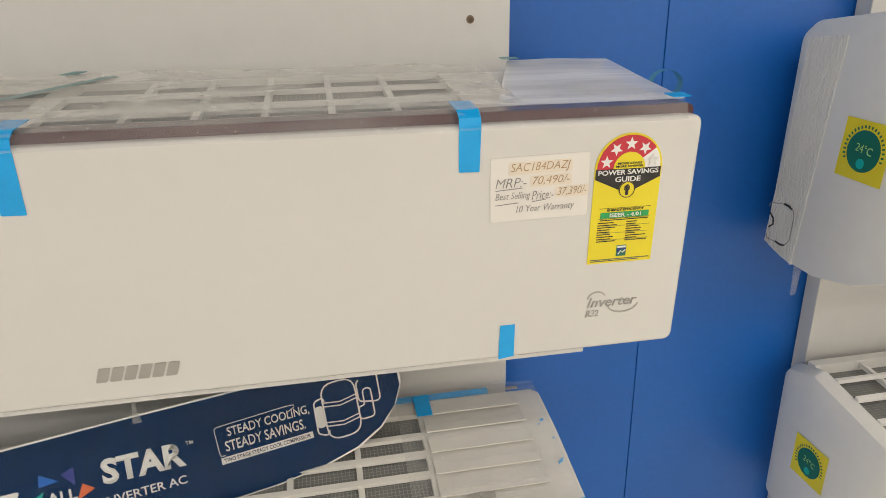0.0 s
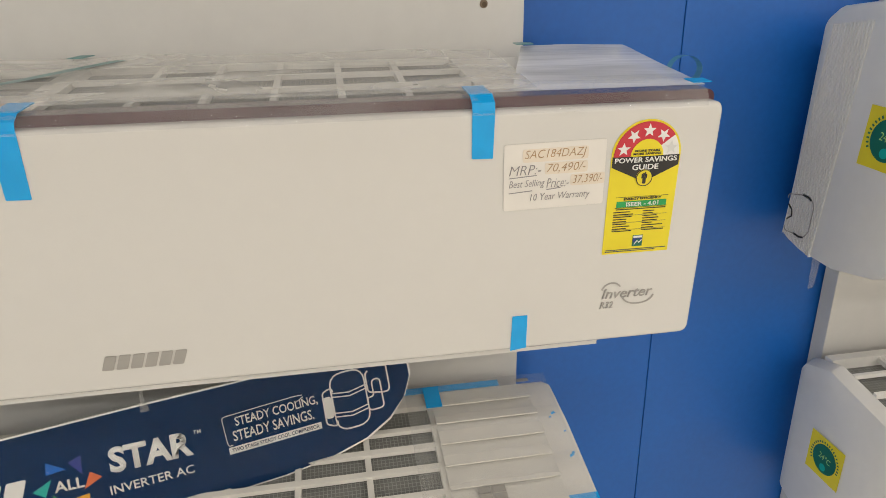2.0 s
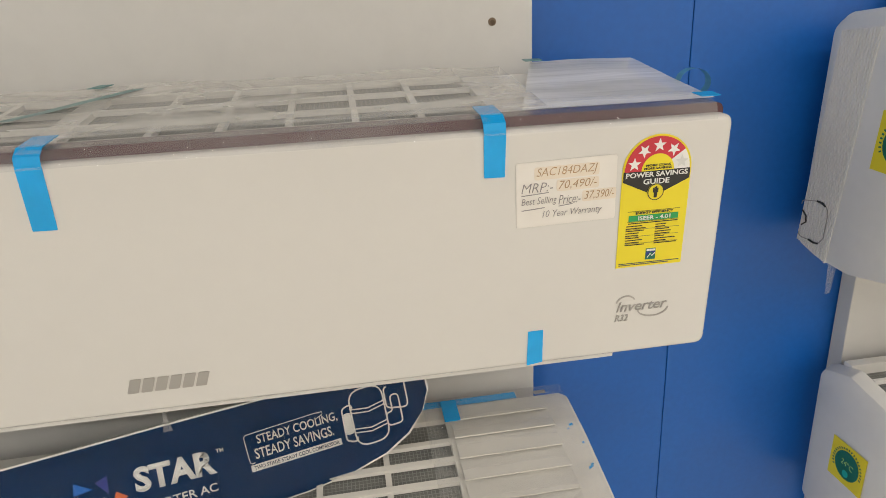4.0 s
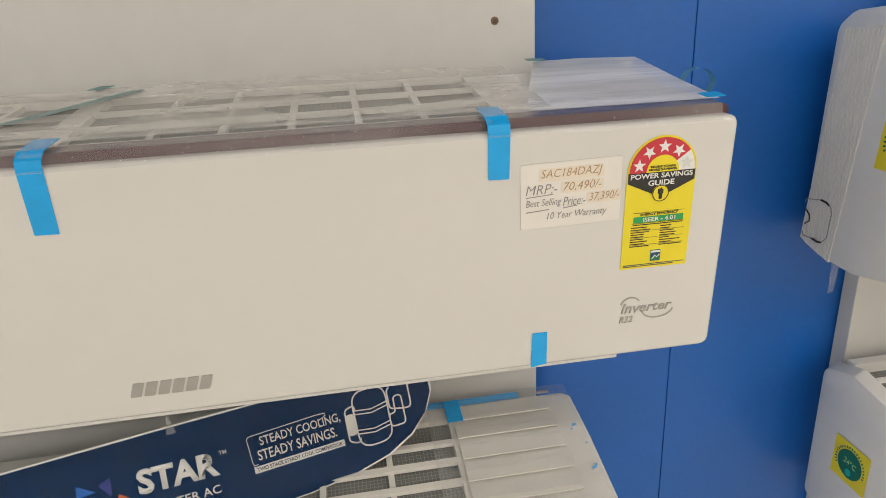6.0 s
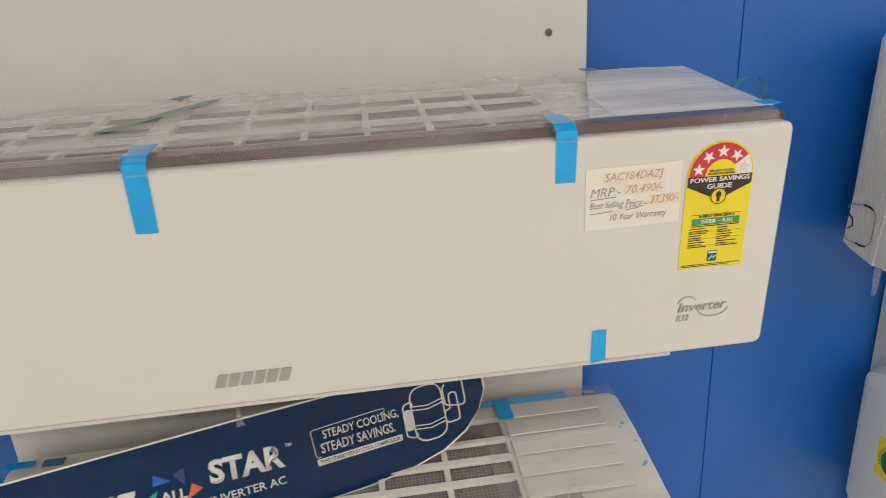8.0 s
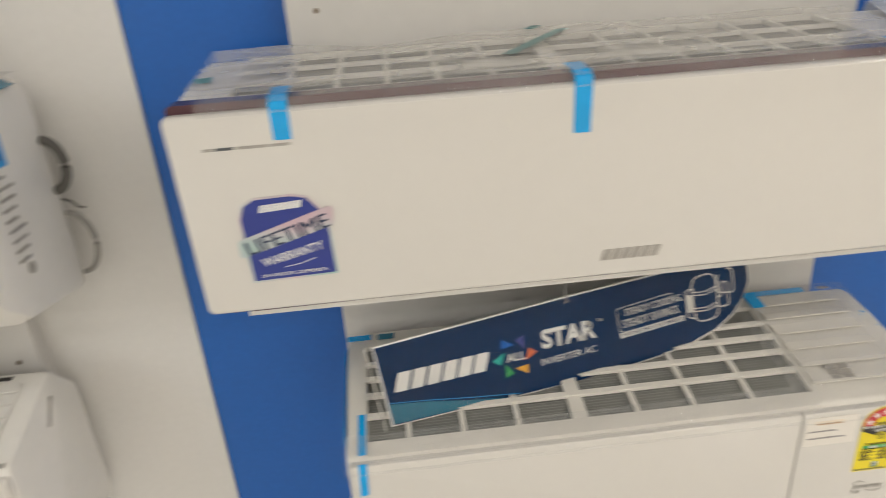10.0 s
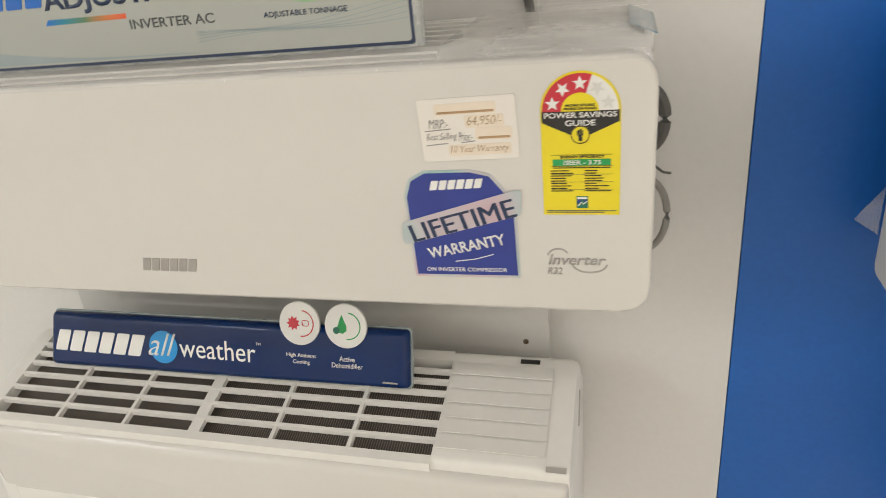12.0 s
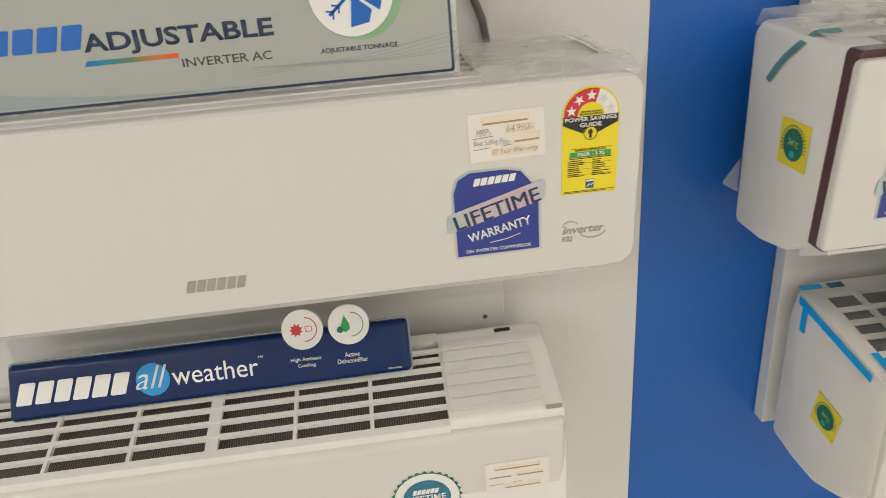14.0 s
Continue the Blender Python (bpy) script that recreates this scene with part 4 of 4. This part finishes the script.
part("side_label", slab(rrect(-0.004, 0.112, 0.038, 0.162, 0.002, 2), 0.0006, 0.001, RS), PRINT_AZURE, ac_c, "pale blue printed label")
part("side_label_mark", slab([(0.010, 0.120), (0.027, 0.120), (0.023, 0.152), (0.014, 0.152)], 0.001, 0.0014, RS), PRINT_ROYAL, ac_c)
for i in range(9):
    part("text_bar", slab([(-0.002, 0.10 - 0.0125 * i), (0.024 + 0.004 * (i * 7 % 4), 0.10 - 0.0125 * i), (0.024 + 0.004 * (i * 7 % 4), 0.104 - 0.0125 * i), (-0.002, 0.104 - 0.0125 * i)], 0.0006, 0.001, RS), PRINT_GREY, ac_c)
part("side_mark", slab(disc(0.018, -0.012, 0.008, 12), 0.0006, 0.001, RS), PRINT_GREY, ac_c)
for i, (cy0, cz0, rr0) in enumerate(((0.738, 1.285, 0.034), (0.742, 1.172, 0.045))):
    pts = [(-0.866 + rr0 * 0.62 * math.sin(radians(a)), cy0 + 0.004 * i, cz0 + rr0 * math.cos(radians(a))) for a in range(0, 185, 12)]
    part("connecting_hose", tube(pts, 0.004 if i else 0.0065), CABLE_WHITE if i else CABLE, ac_c, "looped grey hose at the back", True)
part("connecting_wire", tube([(-0.868, 0.75, 1.235), (-0.855, 0.745, 1.232), (-0.845, 0.74, 1.225), (-0.836, 0.738, 1.224)], 0.0016), CABLE, ac_c, "", True)

# the unit under it, with the open ribbed grille
def top_d(y):
    return 0.949 + (y - 0.559) * 0.336
prof_d = [(YB, 0.94), (0.716, 0.985), (0.704, top_d(0.704)), (0.557, top_d(0.557)), (0.546, 0.79), (0.60, 0.735), (YB, 0.72)]
cols_d = [(-1.722 + 0.106 * i, 0.005) for i in range(1, 3)] + [(-1.404, 0.016)] + [(-1.296, 0.005), (-1.194, 0.005)]
ac_d = wall_unit("white split air conditioner with an open slatted top grille", -1.752, -0.934, prof_d, top_d,
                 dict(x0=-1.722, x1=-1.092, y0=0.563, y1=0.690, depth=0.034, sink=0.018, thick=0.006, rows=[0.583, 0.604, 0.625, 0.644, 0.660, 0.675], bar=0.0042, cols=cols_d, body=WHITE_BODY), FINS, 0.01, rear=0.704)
M_D = plane_at(0, 0.5475, 0.936, 0.05)
part("front_panel", slab(rrect(-1.748, -0.17, -0.938, 0, 0.008, 4), -0.012, 0.004, M_D, 0.012), WHITE_ABS, ac_d, "glossy white front cover", smooth=True)
for i in range(6):
    y0 = 0.570 + 0.0195 * i
    patch(ac_d, [(-1.088, y0, top_d(y0) + 0.0035), (-0.964, y0, top_d(y0) + 0.0035), (-0.964, y0 + 0.019, top_d(y0 + 0.019) + 0.0004), (-1.088, y0 + 0.019, top_d(y0 + 0.019) + 0.0004)], WHITE_BODY, "top_slat", "", 0.0012)
patch(ac_d, [(-1.006, 0.691, top_d(0.691) + 0.001), (-0.982, 0.691, top_d(0.691) + 0.001), (-0.982, 0.697, top_d(0.697) + 0.001), (-1.006, 0.697, top_d(0.697) + 0.001)], DARK, "slot", "dark slot", 0.0006)
patch(ac_d, [(-0.962, 0.557, 0.9485), (-0.94, 0.557, 0.9485), (-0.94, 0.562, 0.952), (-0.962, 0.562, 0.952)], PRINT_GREY, "catch", "grey catch", 0.0008)
scallop = [((0.047 + 0.0022 * math.cos(i * math.pi)) * math.cos(2 * math.pi * i / 56), (0.047 + 0.0022 * math.cos(i * math.pi)) * math.sin(2 * math.pi * i / 56)) for i in range(56)]
seal_m = M_D @ pose(-1.133, -0.102, 0.0045)
seal = part("seal_sticker", slab(scallop, 0, 0.0004, seal_m), PRINT_DKGREEN, ac_d, "round scalloped warranty seal in teal and white")
part("seal_ring", slab(disc(0, 0, 0.0445, 40), 0.0004, 0.0008, seal_m), PRINT_WHITE, seal)
part("seal_face", slab(disc(0, 0, 0.033, 36), 0.0008, 0.0012, seal_m), TEAL_PRINT, seal)
wordmark(seal, seal_m, -0.019, 0.009, 0.017, 0.017, 0.0012, PRINT_WHITE)
part("seal_text", lettering("LIFETIME", -0.026, -0.005, 0.026, 0.006, 0.0012, 0.0016, seal_m, 0.015), PRINT_WHITE, seal)
part("seal_text", lettering("WARRANTY", -0.024, -0.019, 0.024, -0.009, 0.0012, 0.0016, seal_m, 0.015), PRINT_WHITE, seal)
price_card(ac_d, M_D @ pose(-1.051, -0.111, 0.0043, 0, 0, 0.5), 0.089, 0.054, [("", INK_OCHRE, 0.15, 0.85, 0.76, 0.88, 0), ("", INK_OCHRE, 0.5, 0.9, 0.5, 0.62, 0), ("", INK_PEN, 0.08, 0.4, 0.5, 0.55, 0), ("", INK_OCHRE, 0.3, 0.85, 0.12, 0.24, 0)])
wordmark(ac_d, M_D, -1.395, -0.105, -1.345, -0.095, 0.0042, PRINT_GREY)
inverter_mark(ac_d, M_D @ pose(-1.02, -0.155, 0.0042), 0.05)
part("side_slot", slab(rounded([(0.05, -0.27), (0.075, -0.235), (0.07, -0.23), (0.045, -0.265)], 0.002), 0.0, 0.0012, RS @ pose(0, 0, -0.0685)), PRINT_GREY, ac_d)

# the pair beyond the blue panel
def top_e(y):
    return 1.452 - (y - 0.64) ** 2 * 0.6
prof_e = [(0.756, 1.43), (0.735, 1.446), (0.63, 1.456), (0.53, 1.43), (0.515, 1.2), (0.555, 1.168), (0.60, 1.148), (0.66, 1.137), (0.72, 1.141), (0.756, 1.151)]
ac_e = wall_unit("white split air conditioner with a ribbed end", 0.609, 1.55, prof_e, top_e,
                 dict(x0=0.68, x1=1.3, y0=0.56, y1=0.73, depth=0.03, sink=0.014, thick=0.006, rows=[0.60, 0.64, 0.68], bar=0.006, cols=[(0.68 + 0.0775 * i, 0.006) for i in range(1, 8)], body=WHITE_BODY), MESH_GREY, 0.008)
for i in range(15):
    yb, yt = 0.7525 - 0.0039 * i, 0.737 - 0.0043 * i        # the ribs lean with the back edge
    lo, hi = 1.156 - 0.0011 * i, 1.425 + 0.0004 * i
    part("rib", slab([(yb - 0.0012, lo), (yb + 0.0012, lo), (yt + 0.0012, hi), (yt - 0.0012, hi)], -0.004, 0.0012, Matrix(((0, 0, -1, 0.609), (1, 0, 0, 0), (0, 1, 0, 0), (0, 0, 0, 1)))), WHITE_BODY, ac_e)
S_E = side_plane(0.6078, 0.755, 1.155)
part("pipe_cover", stroke(rounded([(0.0, 0.055), (0.026, 0.060), (0.046, 0.057), (0.050, 0.048), (0.049, 0.016), (0.042, 0.007), (0.004, 0.006)], 0.006, 3), 0.0012, 0.0, 0.0006, S_E), PRINT_GREY, ac_e, "outline of the knock-out pipe cover")
part("pipe_slot", stroke([(0.028, 0.0605), (0.038, 0.060), (0.044, 0.057)], 0.0022, 0.0002, 0.0012, S_E), DARK, ac_e)
part("pipe_slot", stroke([(0.024, 0.007), (0.034, 0.0055), (0.042, 0.007)], 0.0022, 0.0002, 0.0012, S_E), DARK, ac_e)
part("pipe_clip", stroke([(0.004, 0.042), (0.012, 0.036), (0.014, 0.028), (0.006, 0.022)], 0.0016, 0.0, 0.0010, S_E), DARK, ac_e)
temperature_sticker(ac_e, side_plane(0.609, 0.6185, 1.306) @ pose(0, 0, 0.0012, 0, 0, -3), 0.034)
patch(ac_e, [(0.655, 0.74, 1.075), (0.664, 0.742, 1.075), (0.668, 0.742, 1.14), (0.650, 0.74, 1.14)], FILM_CLEAR, "loose_film", "loose end of clear tape hanging down")
ac_e.rotation_euler = (0, radians(1.7), 0)
ac_e.location.z -= 0.0135


def top_f(y):
    return 0.965 - max(0, 0.66 - y) * 0.25
prof_f = [(0.757, 0.952), (0.70, 0.968), (0.545, top_f(0.545)), (0.53, 0.76), (0.585, 0.715), (0.66, 0.70), (0.72, 0.708), (0.757, 0.722)]
ac_f = wall_unit("white split air conditioner with a rounded end", 0.674, 1.5, prof_f, top_f,
                 dict(x0=0.70, x1=1.3, y0=0.56, y1=0.735, depth=0.03, sink=0.014, thick=0.006, rows=[0.60, 0.64, 0.68], bar=0.006, cols=[(0.70 + 0.0775 * i, 0.006) for i in range(1, 8)], body=WHITE_BODY), MESH_GREY, 0.02)
temperature_sticker(ac_f, side_plane(0.674, 0.669, 0.836) @ pose(0, 0, 0.0012, 0, 0, -1), 0.0318)


# ---- signs standing on the units ----
def banner_star():
    m = plane_at(-0.463, 0.5766, 1.046, -0.24, 10.47)
    s = thing("advertising_banner", (-0.25, 0.60, 0.945), "navy printed advertising banner in clear film, rounded end", "banner", "advertising banners")
    outline = [(0.011, -0.101), (0.28, -0.098), (0.40, -0.089), (0.455, -0.080), (0.495, -0.068), (0.525, -0.050), (0.545, -0.028), (0.554, -0.004), (0.552, 0.016), (0.542, 0.036), (0.26, 0.022), (0.0, 0.006)]
    cx, cy = 0.28, -0.035
    part("edge", slab([(x + 0.0022 * (1 if x > cx else -1), y + 0.0018 * (1 if y > cy else -1)) for x, y in outline], -0.003, 0, m), PRINT_WHITE, s)
    part("print", slab(outline, 0, 0.0005, m), NAVY, s, "navy print with a teal wave")
    part("wave", slab([(0.012, -0.0995), (0.17, -0.0985), (0.11, -0.089), (0.06, -0.079), (0.0095, -0.072)], 0.0005, 0.0009, m), TEAL_PRINT, s)
    part("wave_line", stroke([(0.009, -0.070), (0.06, -0.077), (0.12, -0.087), (0.19, -0.097)], 0.0012, 0.0009, 0.0012, m), PRINT_AZURE, s)
    wordmark(s, m @ pose(0.021, -0.0575, 0, 0, 0, 1.2), 0, 0, 0.128, 0.0255, 0.0005, PRINT_WHITE)
    for k, mat in enumerate((PRINT_BLUE, PRINT_ROYAL, PRINT_ORANGE, PRINT_AMBER, PRINT_GREEN, PRINT_TEAL)):
        a = radians(112 - 60 * k)
        d = 0.0265
        p = [(0.186 + d * math.cos(a + t) * r, -0.044 + d * math.sin(a + t) * r) for t, r in ((-0.42, 0.62), (0.16, 1.2), (0.52, 0.86))]
        part("petal", slab(p, 0.0005, 0.0009, m), mat, s)
    part("text_line", lettering("ALL", 0.1735, -0.050, 0.201, -0.0385, 0.0009, 0.0013, m, 0.02), PRINT_WHITE, s)
    part("text_line", lettering("STAR", 0.2255, -0.0445, 0.3075, -0.0165, 0.0005, 0.0009, m @ pose(0, 0, 0, 0, 0, 0.4), 0.04), PRINT_WHITE, s)
    part("text_line", lettering("TM", 0.3095, -0.020, 0.3175, -0.0155, 0.0005, 0.0009, m, 0.01), PRINT_WHITE, s)
    part("text_line", lettering("INVERTER AC", 0, 0, 0.083, 0.0095, 0.0005, 0.0009, m @ pose(0.223, -0.0655, 0, 0, 0, 2.5), 0.01), PRINT_WHITE, s)
    r = m @ pose(0.3435, -0.0515, 0, 0, 0, 3.8)
    part("frame_line", stroke(rounded([(0.0, 0.008), (-0.001, 0.0435), (0.1, 0.046)], 0.004, 3), 0.0009, 0.0005, 0.0009, r), PRINT_WHITE, s)
    part("text_line", lettering("STEADY COOLING,", 0.012, 0.0285, 0.103, 0.0405, 0.0005, 0.0009, r, 0.012), PRINT_WHITE, s)
    part("text_line", lettering("STEADY SAVINGS.", 0.007, 0.0135, 0.096, 0.0255, 0.0005, 0.0009, r, 0.012), PRINT_WHITE, s)
    part("strip", slab([(0, 0), (0.1025, 0), (0.1025, 0.0078), (0, 0.0078)], 0.0005, 0.0009, r), PRINT_WHITE, s)
    part("text_line", lettering("TWO STAGE STEADY COOL COMPRESSOR", 0.003, 0.0018, 0.0995, 0.0062, 0.0009, 0.0012, r, 0.012), PRINT_DEEP, s)
    q = m @ pose(0.4595, -0.0535, 0, 0, 0, 4)
    for pts in (rrect(0.004, 0, 0.044, 0.068, 0.016), ):
        part("drawing", stroke(pts + pts[:1], 0.0018, 0.0005, 0.0009, q), PRINT_WHITE, s)
    part("drawing", stroke(rounded([(0.006, 0.054), (-0.006, 0.05), (-0.007, 0.012), (0.006, 0.006)], 0.005, 3), 0.0018, 0.0005, 0.0009, q), PRINT_WHITE, s)
    part("drawing", slab(rrect(-0.006, 0.018, 0.003, 0.044, 0.003, 2), 0.0005, 0.0009, q), PRINT_WHITE, s)
    for y in (0.018, 0.0225, 0.042, 0.0465):
        part("drawing", stroke([(0.004, y), (0.024, y - 0.0035), (0.044, y)], 0.0014, 0.0005, 0.0009, q), PRINT_WHITE, s)
    part("drawing", stroke(rounded([(0.044, 0.014), (0.062, 0.014), (0.062, 0.05), (0.052, 0.05), (0.052, 0.03), (0.044, 0.03)], 0.005, 3), 0.0018, 0.0005, 0.0009, q), PRINT_WHITE, s)
    part("drawing", stroke(rounded([(0.046, 0.06), (0.046, 0.036), (0.072, 0.03), (0.072, 0.07)], 0.006, 3), 0.0018, 0.0005, 0.0009, q), PRINT_WHITE, s)
    part("sleeve", slab(outline, 0.0018, 0.0021, m), SLEEVE, s, "clear plastic sleeve")
    part("sleeve_edge", slab([(-0.0125, 0.009), (-0.001, -0.106), (0.001, -0.106), (-0.010, 0.009)], 0.0021, 0.0026, m), FILM, s)
    part("hanger", slab([(0.262, 0.016), (0.272, 0.016), (0.268, 0.03), (0.27, 0.115), (0.264, 0.115), (0.264, 0.03)], 0.0026, 0.0029, m), FILM_CLEAR, s, "clear film strip holding it to the unit above")


def banner_weather():
    m = plane_at(-1.673, 0.6549, 1.054, -0.316, -1.08)
    s = thing("advertising_banner", (-1.4, 0.635, 0.985), "navy glossy advertising banner with two round badges", "banner", "advertising banners")
    outline = rounded([(-0.005, -0.0755), (0.5405, -0.067), (0.5405, 0.0065), (0.003, 0.003)], 0.007)
    part("edge", slab([(x + 0.0022 * (1 if x > 0.27 else -1), y + 0.0018 * (1 if y > -0.035 else -1)) for x, y in outline], -0.0145, -0.0115, m), PALE_WAVE, s)
    part("print", slab(outline, -0.012, 0.0005, m, 0.010), NAVY_GLOSS, s, "navy print under a domed glossy face", smooth=True)
    wordmark(s, m, 0.012, -0.0515, 0.161, -0.0215, 0.0005, PRINT_WHITE)
    part("blue_disc", slab(disc(0.192, -0.036, 0.0225), 0.0005, 0.0008, m), PRINT_AZURE, s)
    part("text_line", lettering("all", 0.168, -0.0485, 0.2125, -0.017, 0.0008, 0.0012, m, -0.004, 0.4), PRINT_WHITE, s)
    part("text_line", lettering("weather", 0.2175, -0.0475, 0.333, -0.0215, 0.0005, 0.0009, m, 0.0), PRINT_WHITE, s)
    part("text_line", lettering("TM", 0.334, -0.024, 0.341, -0.0205, 0.0005, 0.0009, m), PRINT_WHITE, s)
    for cx, mat, rows in ((0.3985, PRINT_RED, ("High Ambient", "Cooling")), (0.4613, PRINT_GREEN, ("Active", "Dehumidifier"))):
        cy = 0.009
        badge = part("badge", slab(disc(cx, cy, 0.028, 40), 0.0, 0.003, m, 0.001), PRINT_WHITE, s, "round white badge")
        part("badge_arc", stroke([(cx + 0.003 + 0.0165 * math.cos(radians(a)), cy + 0.0165 * math.sin(radians(a))) for a in range(-95, 92, 12)], 0.0013, 0.003, 0.0034, m), mat, badge)
        if mat is PRINT_RED:
            part("badge_sun", slab([(cx - 0.008 + (0.0095 if i % 2 else 0.006) * math.cos(math.pi * i / 9), cy + (0.0095 if i % 2 else 0.006) * math.sin(math.pi * i / 9)) for i in range(18)], 0.003, 0.0034, m), mat, badge)
            part("badge_mark", stroke(rrect(cx + 0.004, cy - 0.003, cx + 0.013, cy + 0.004, 0.002, 2) + [(cx + 0.006, cy - 0.003)], 0.0009, 0.003, 0.0034, m), mat, badge)
        else:
            part("badge_drop", slab([(cx - 0.005, cy + 0.014), (cx + 0.0015, cy), (cx + 0.0015, cy - 0.006), (cx - 0.004, cy - 0.010), (cx - 0.009, cy - 0.008), (cx - 0.011, cy - 0.002)], 0.003, 0.0034, m), mat, badge)
            part("badge_drop", slab(disc(cx - 0.012, cy - 0.006, 0.0045, 12), 0.0034, 0.0037, m), PRINT_DKGREEN, badge)
        for i, words in enumerate(rows):
            wid = 0.00345 * len(words) / 2
            part("text_line", lettering(words, cx - wid, -0.0365 - 0.0085 * i, cx + wid, -0.030 - 0.0085 * i, 0.0005, 0.0009, m, 0.004), PRINT_WHITE, s)
    part("fine_print", slab([(0.508, -0.060), (0.527, -0.060), (0.527, -0.058), (0.508, -0.058)], 0.0005, 0.0009, m), PRINT_GREY, s)


def banner_adjustable():
    m = plane_at(-1.055, 0.547, 1.402, 0.0)
    s = thing("acrylic_sign", (-1.35, 0.55, 1.396), "pale green printed sign in a clear acrylic holder", "sign", "advertising banners")
    L, H = 0.585, 0.142
    part("holder", slab(rrect(-L - 0.006, -0.004, 0.007, H + 0.006, 0.004, 3), -0.012, 0, m), ACRYLIC, s, "clear acrylic holder")
    part("edge", slab(rrect(-L, -0.0015, 0.0015, H, 0.003, 3), 0, 0.0004, m), PRINT_DEEP, s)
    part("print", slab(rrect(-L + 0.002, 0.0012, -0.0012, H - 0.002, 0.003, 3), 0.0004, 0.0008, m), PALE_PRINT, s, "pale green print with pale waves")
    for k in range(5):
        lo = [(-0.20 + 0.197 * i / 12, 0.012 + 0.0016 * k + (0.010 + 0.0014 * k) * (i / 12) ** 1.4 + 0.003 * math.sin(i * 0.45 + 0.5 * k)) for i in range(13)]
        part("wave", stroke(lo, 0.0006, 0.0008, 0.0011, m), PALE_WAVE, s)
    part("wave", slab([(-0.56, 0.003)] + [(-0.56 + 0.02 * i, 0.004 + 0.016 * math.exp(-((i - 3) / 6.0) ** 2)) for i in range(18)] + [(-0.20, 0.003)], 0.0008, 0.0011, m), PALE_WAVE, s)
    wordmark(s, m, -0.486, 0.053, -0.351, 0.0755, 0.0008, PRINT_BLUE)
    part("text_line", lettering("ADJUSTABLE", -0.354, 0.0445, -0.1735, 0.0665, 0.0008, 0.0012, m, 0.025), PRINT_DEEP, s)
    part("colour_bar", slab([(-0.358, 0.0365), (-0.268, 0.0372), (-0.268, 0.0415), (-0.354, 0.0415)], 0.0008, 0.0012, m), RAINBOW, s, "bar printed from blue through green to orange")
    part("text_line", lettering("INVERTER AC", -0.266, 0.0275, -0.179, 0.0358, 0.0008, 0.0012, m, 0.006), TEXT_GREY, s)
    part("text_line", lettering("TM", -0.171, 0.0655, -0.164, 0.069, 0.0008, 0.0012, m), PRINT_GREY, s)
    part("text_line", lettering("ADJUSTABLE TONNAGE", -0.131, 0.0265, -0.054, 0.0325, 0.0008, 0.0012, m, 0.006), PRINT_DEEP, s)
    c = (-0.0945, 0.082)
    part("badge_shadow", slab(disc(c[0] + 0.007, c[1] - 0.002, 0.0425, 40), 0.0008, 0.0010, m), BADGE_SHADE, s)
    badge = part("badge", slab(disc(*c, 0.041, 40), 0.0010, 0.0024, m, 0.0008), PRINT_WHITE, s, "round white badge with a blue snowflake")
    for k in range(3):
        a = radians(112 + 54 * k)
        part("snowflake_arm", stroke([(c[0] + 0.007 * math.cos(a), c[1] + 0.007 * math.sin(a)), (c[0] + 0.030 * math.cos(a), c[1] + 0.030 * math.sin(a))], 0.003, 0.0024, 0.0028, m), PRINT_BLUE, badge)
        for rr0 in (0.017, 0.025):
            e = (c[0] + rr0 * math.cos(a), c[1] + rr0 * math.sin(a))
            part("snowflake_arm", stroke([(e[0] + 0.007 * math.cos(a + 0.8), e[1] + 0.007 * math.sin(a + 0.8)), e, (e[0] + 0.007 * math.cos(a - 0.8), e[1] + 0.007 * math.sin(a - 0.8))], 0.002, 0.0024, 0.0028, m), PRINT_BLUE, badge)
    for k in range(3):
        a = radians(-82 + 62 * k)
        part("fan_blade", slab([(c[0] + r * math.cos(a + t), c[1] + r * math.sin(a + t)) for r, t in ((0.007, -0.2), (0.032, -0.25), (0.032, 0.35), (0.025, 0.7), (0.008, 0.6))], 0.0024, 0.0028, m), PRINT_BLUE, badge)
    part("fan_hub", slab(disc(*c, 0.007, 16), 0.0028, 0.0032, m), PRINT_AZURE, badge)


banner_star()
banner_weather()
banner_adjustable()

# the bracket and cable on the board over the rounded unit
hanging_cable = tagged(part("cable", tube([(-0.985, 0.752, 1.40), (-0.99, 0.75, 1.43), (-1.005, 0.752, 1.47), (-1.03, 0.752, 1.53), (-1.06, 0.752, 1.60), (-1.09, 0.752, 1.80)], 0.005), CABLE, smooth=True), "thin dark grey cable hanging down the board", "cable")
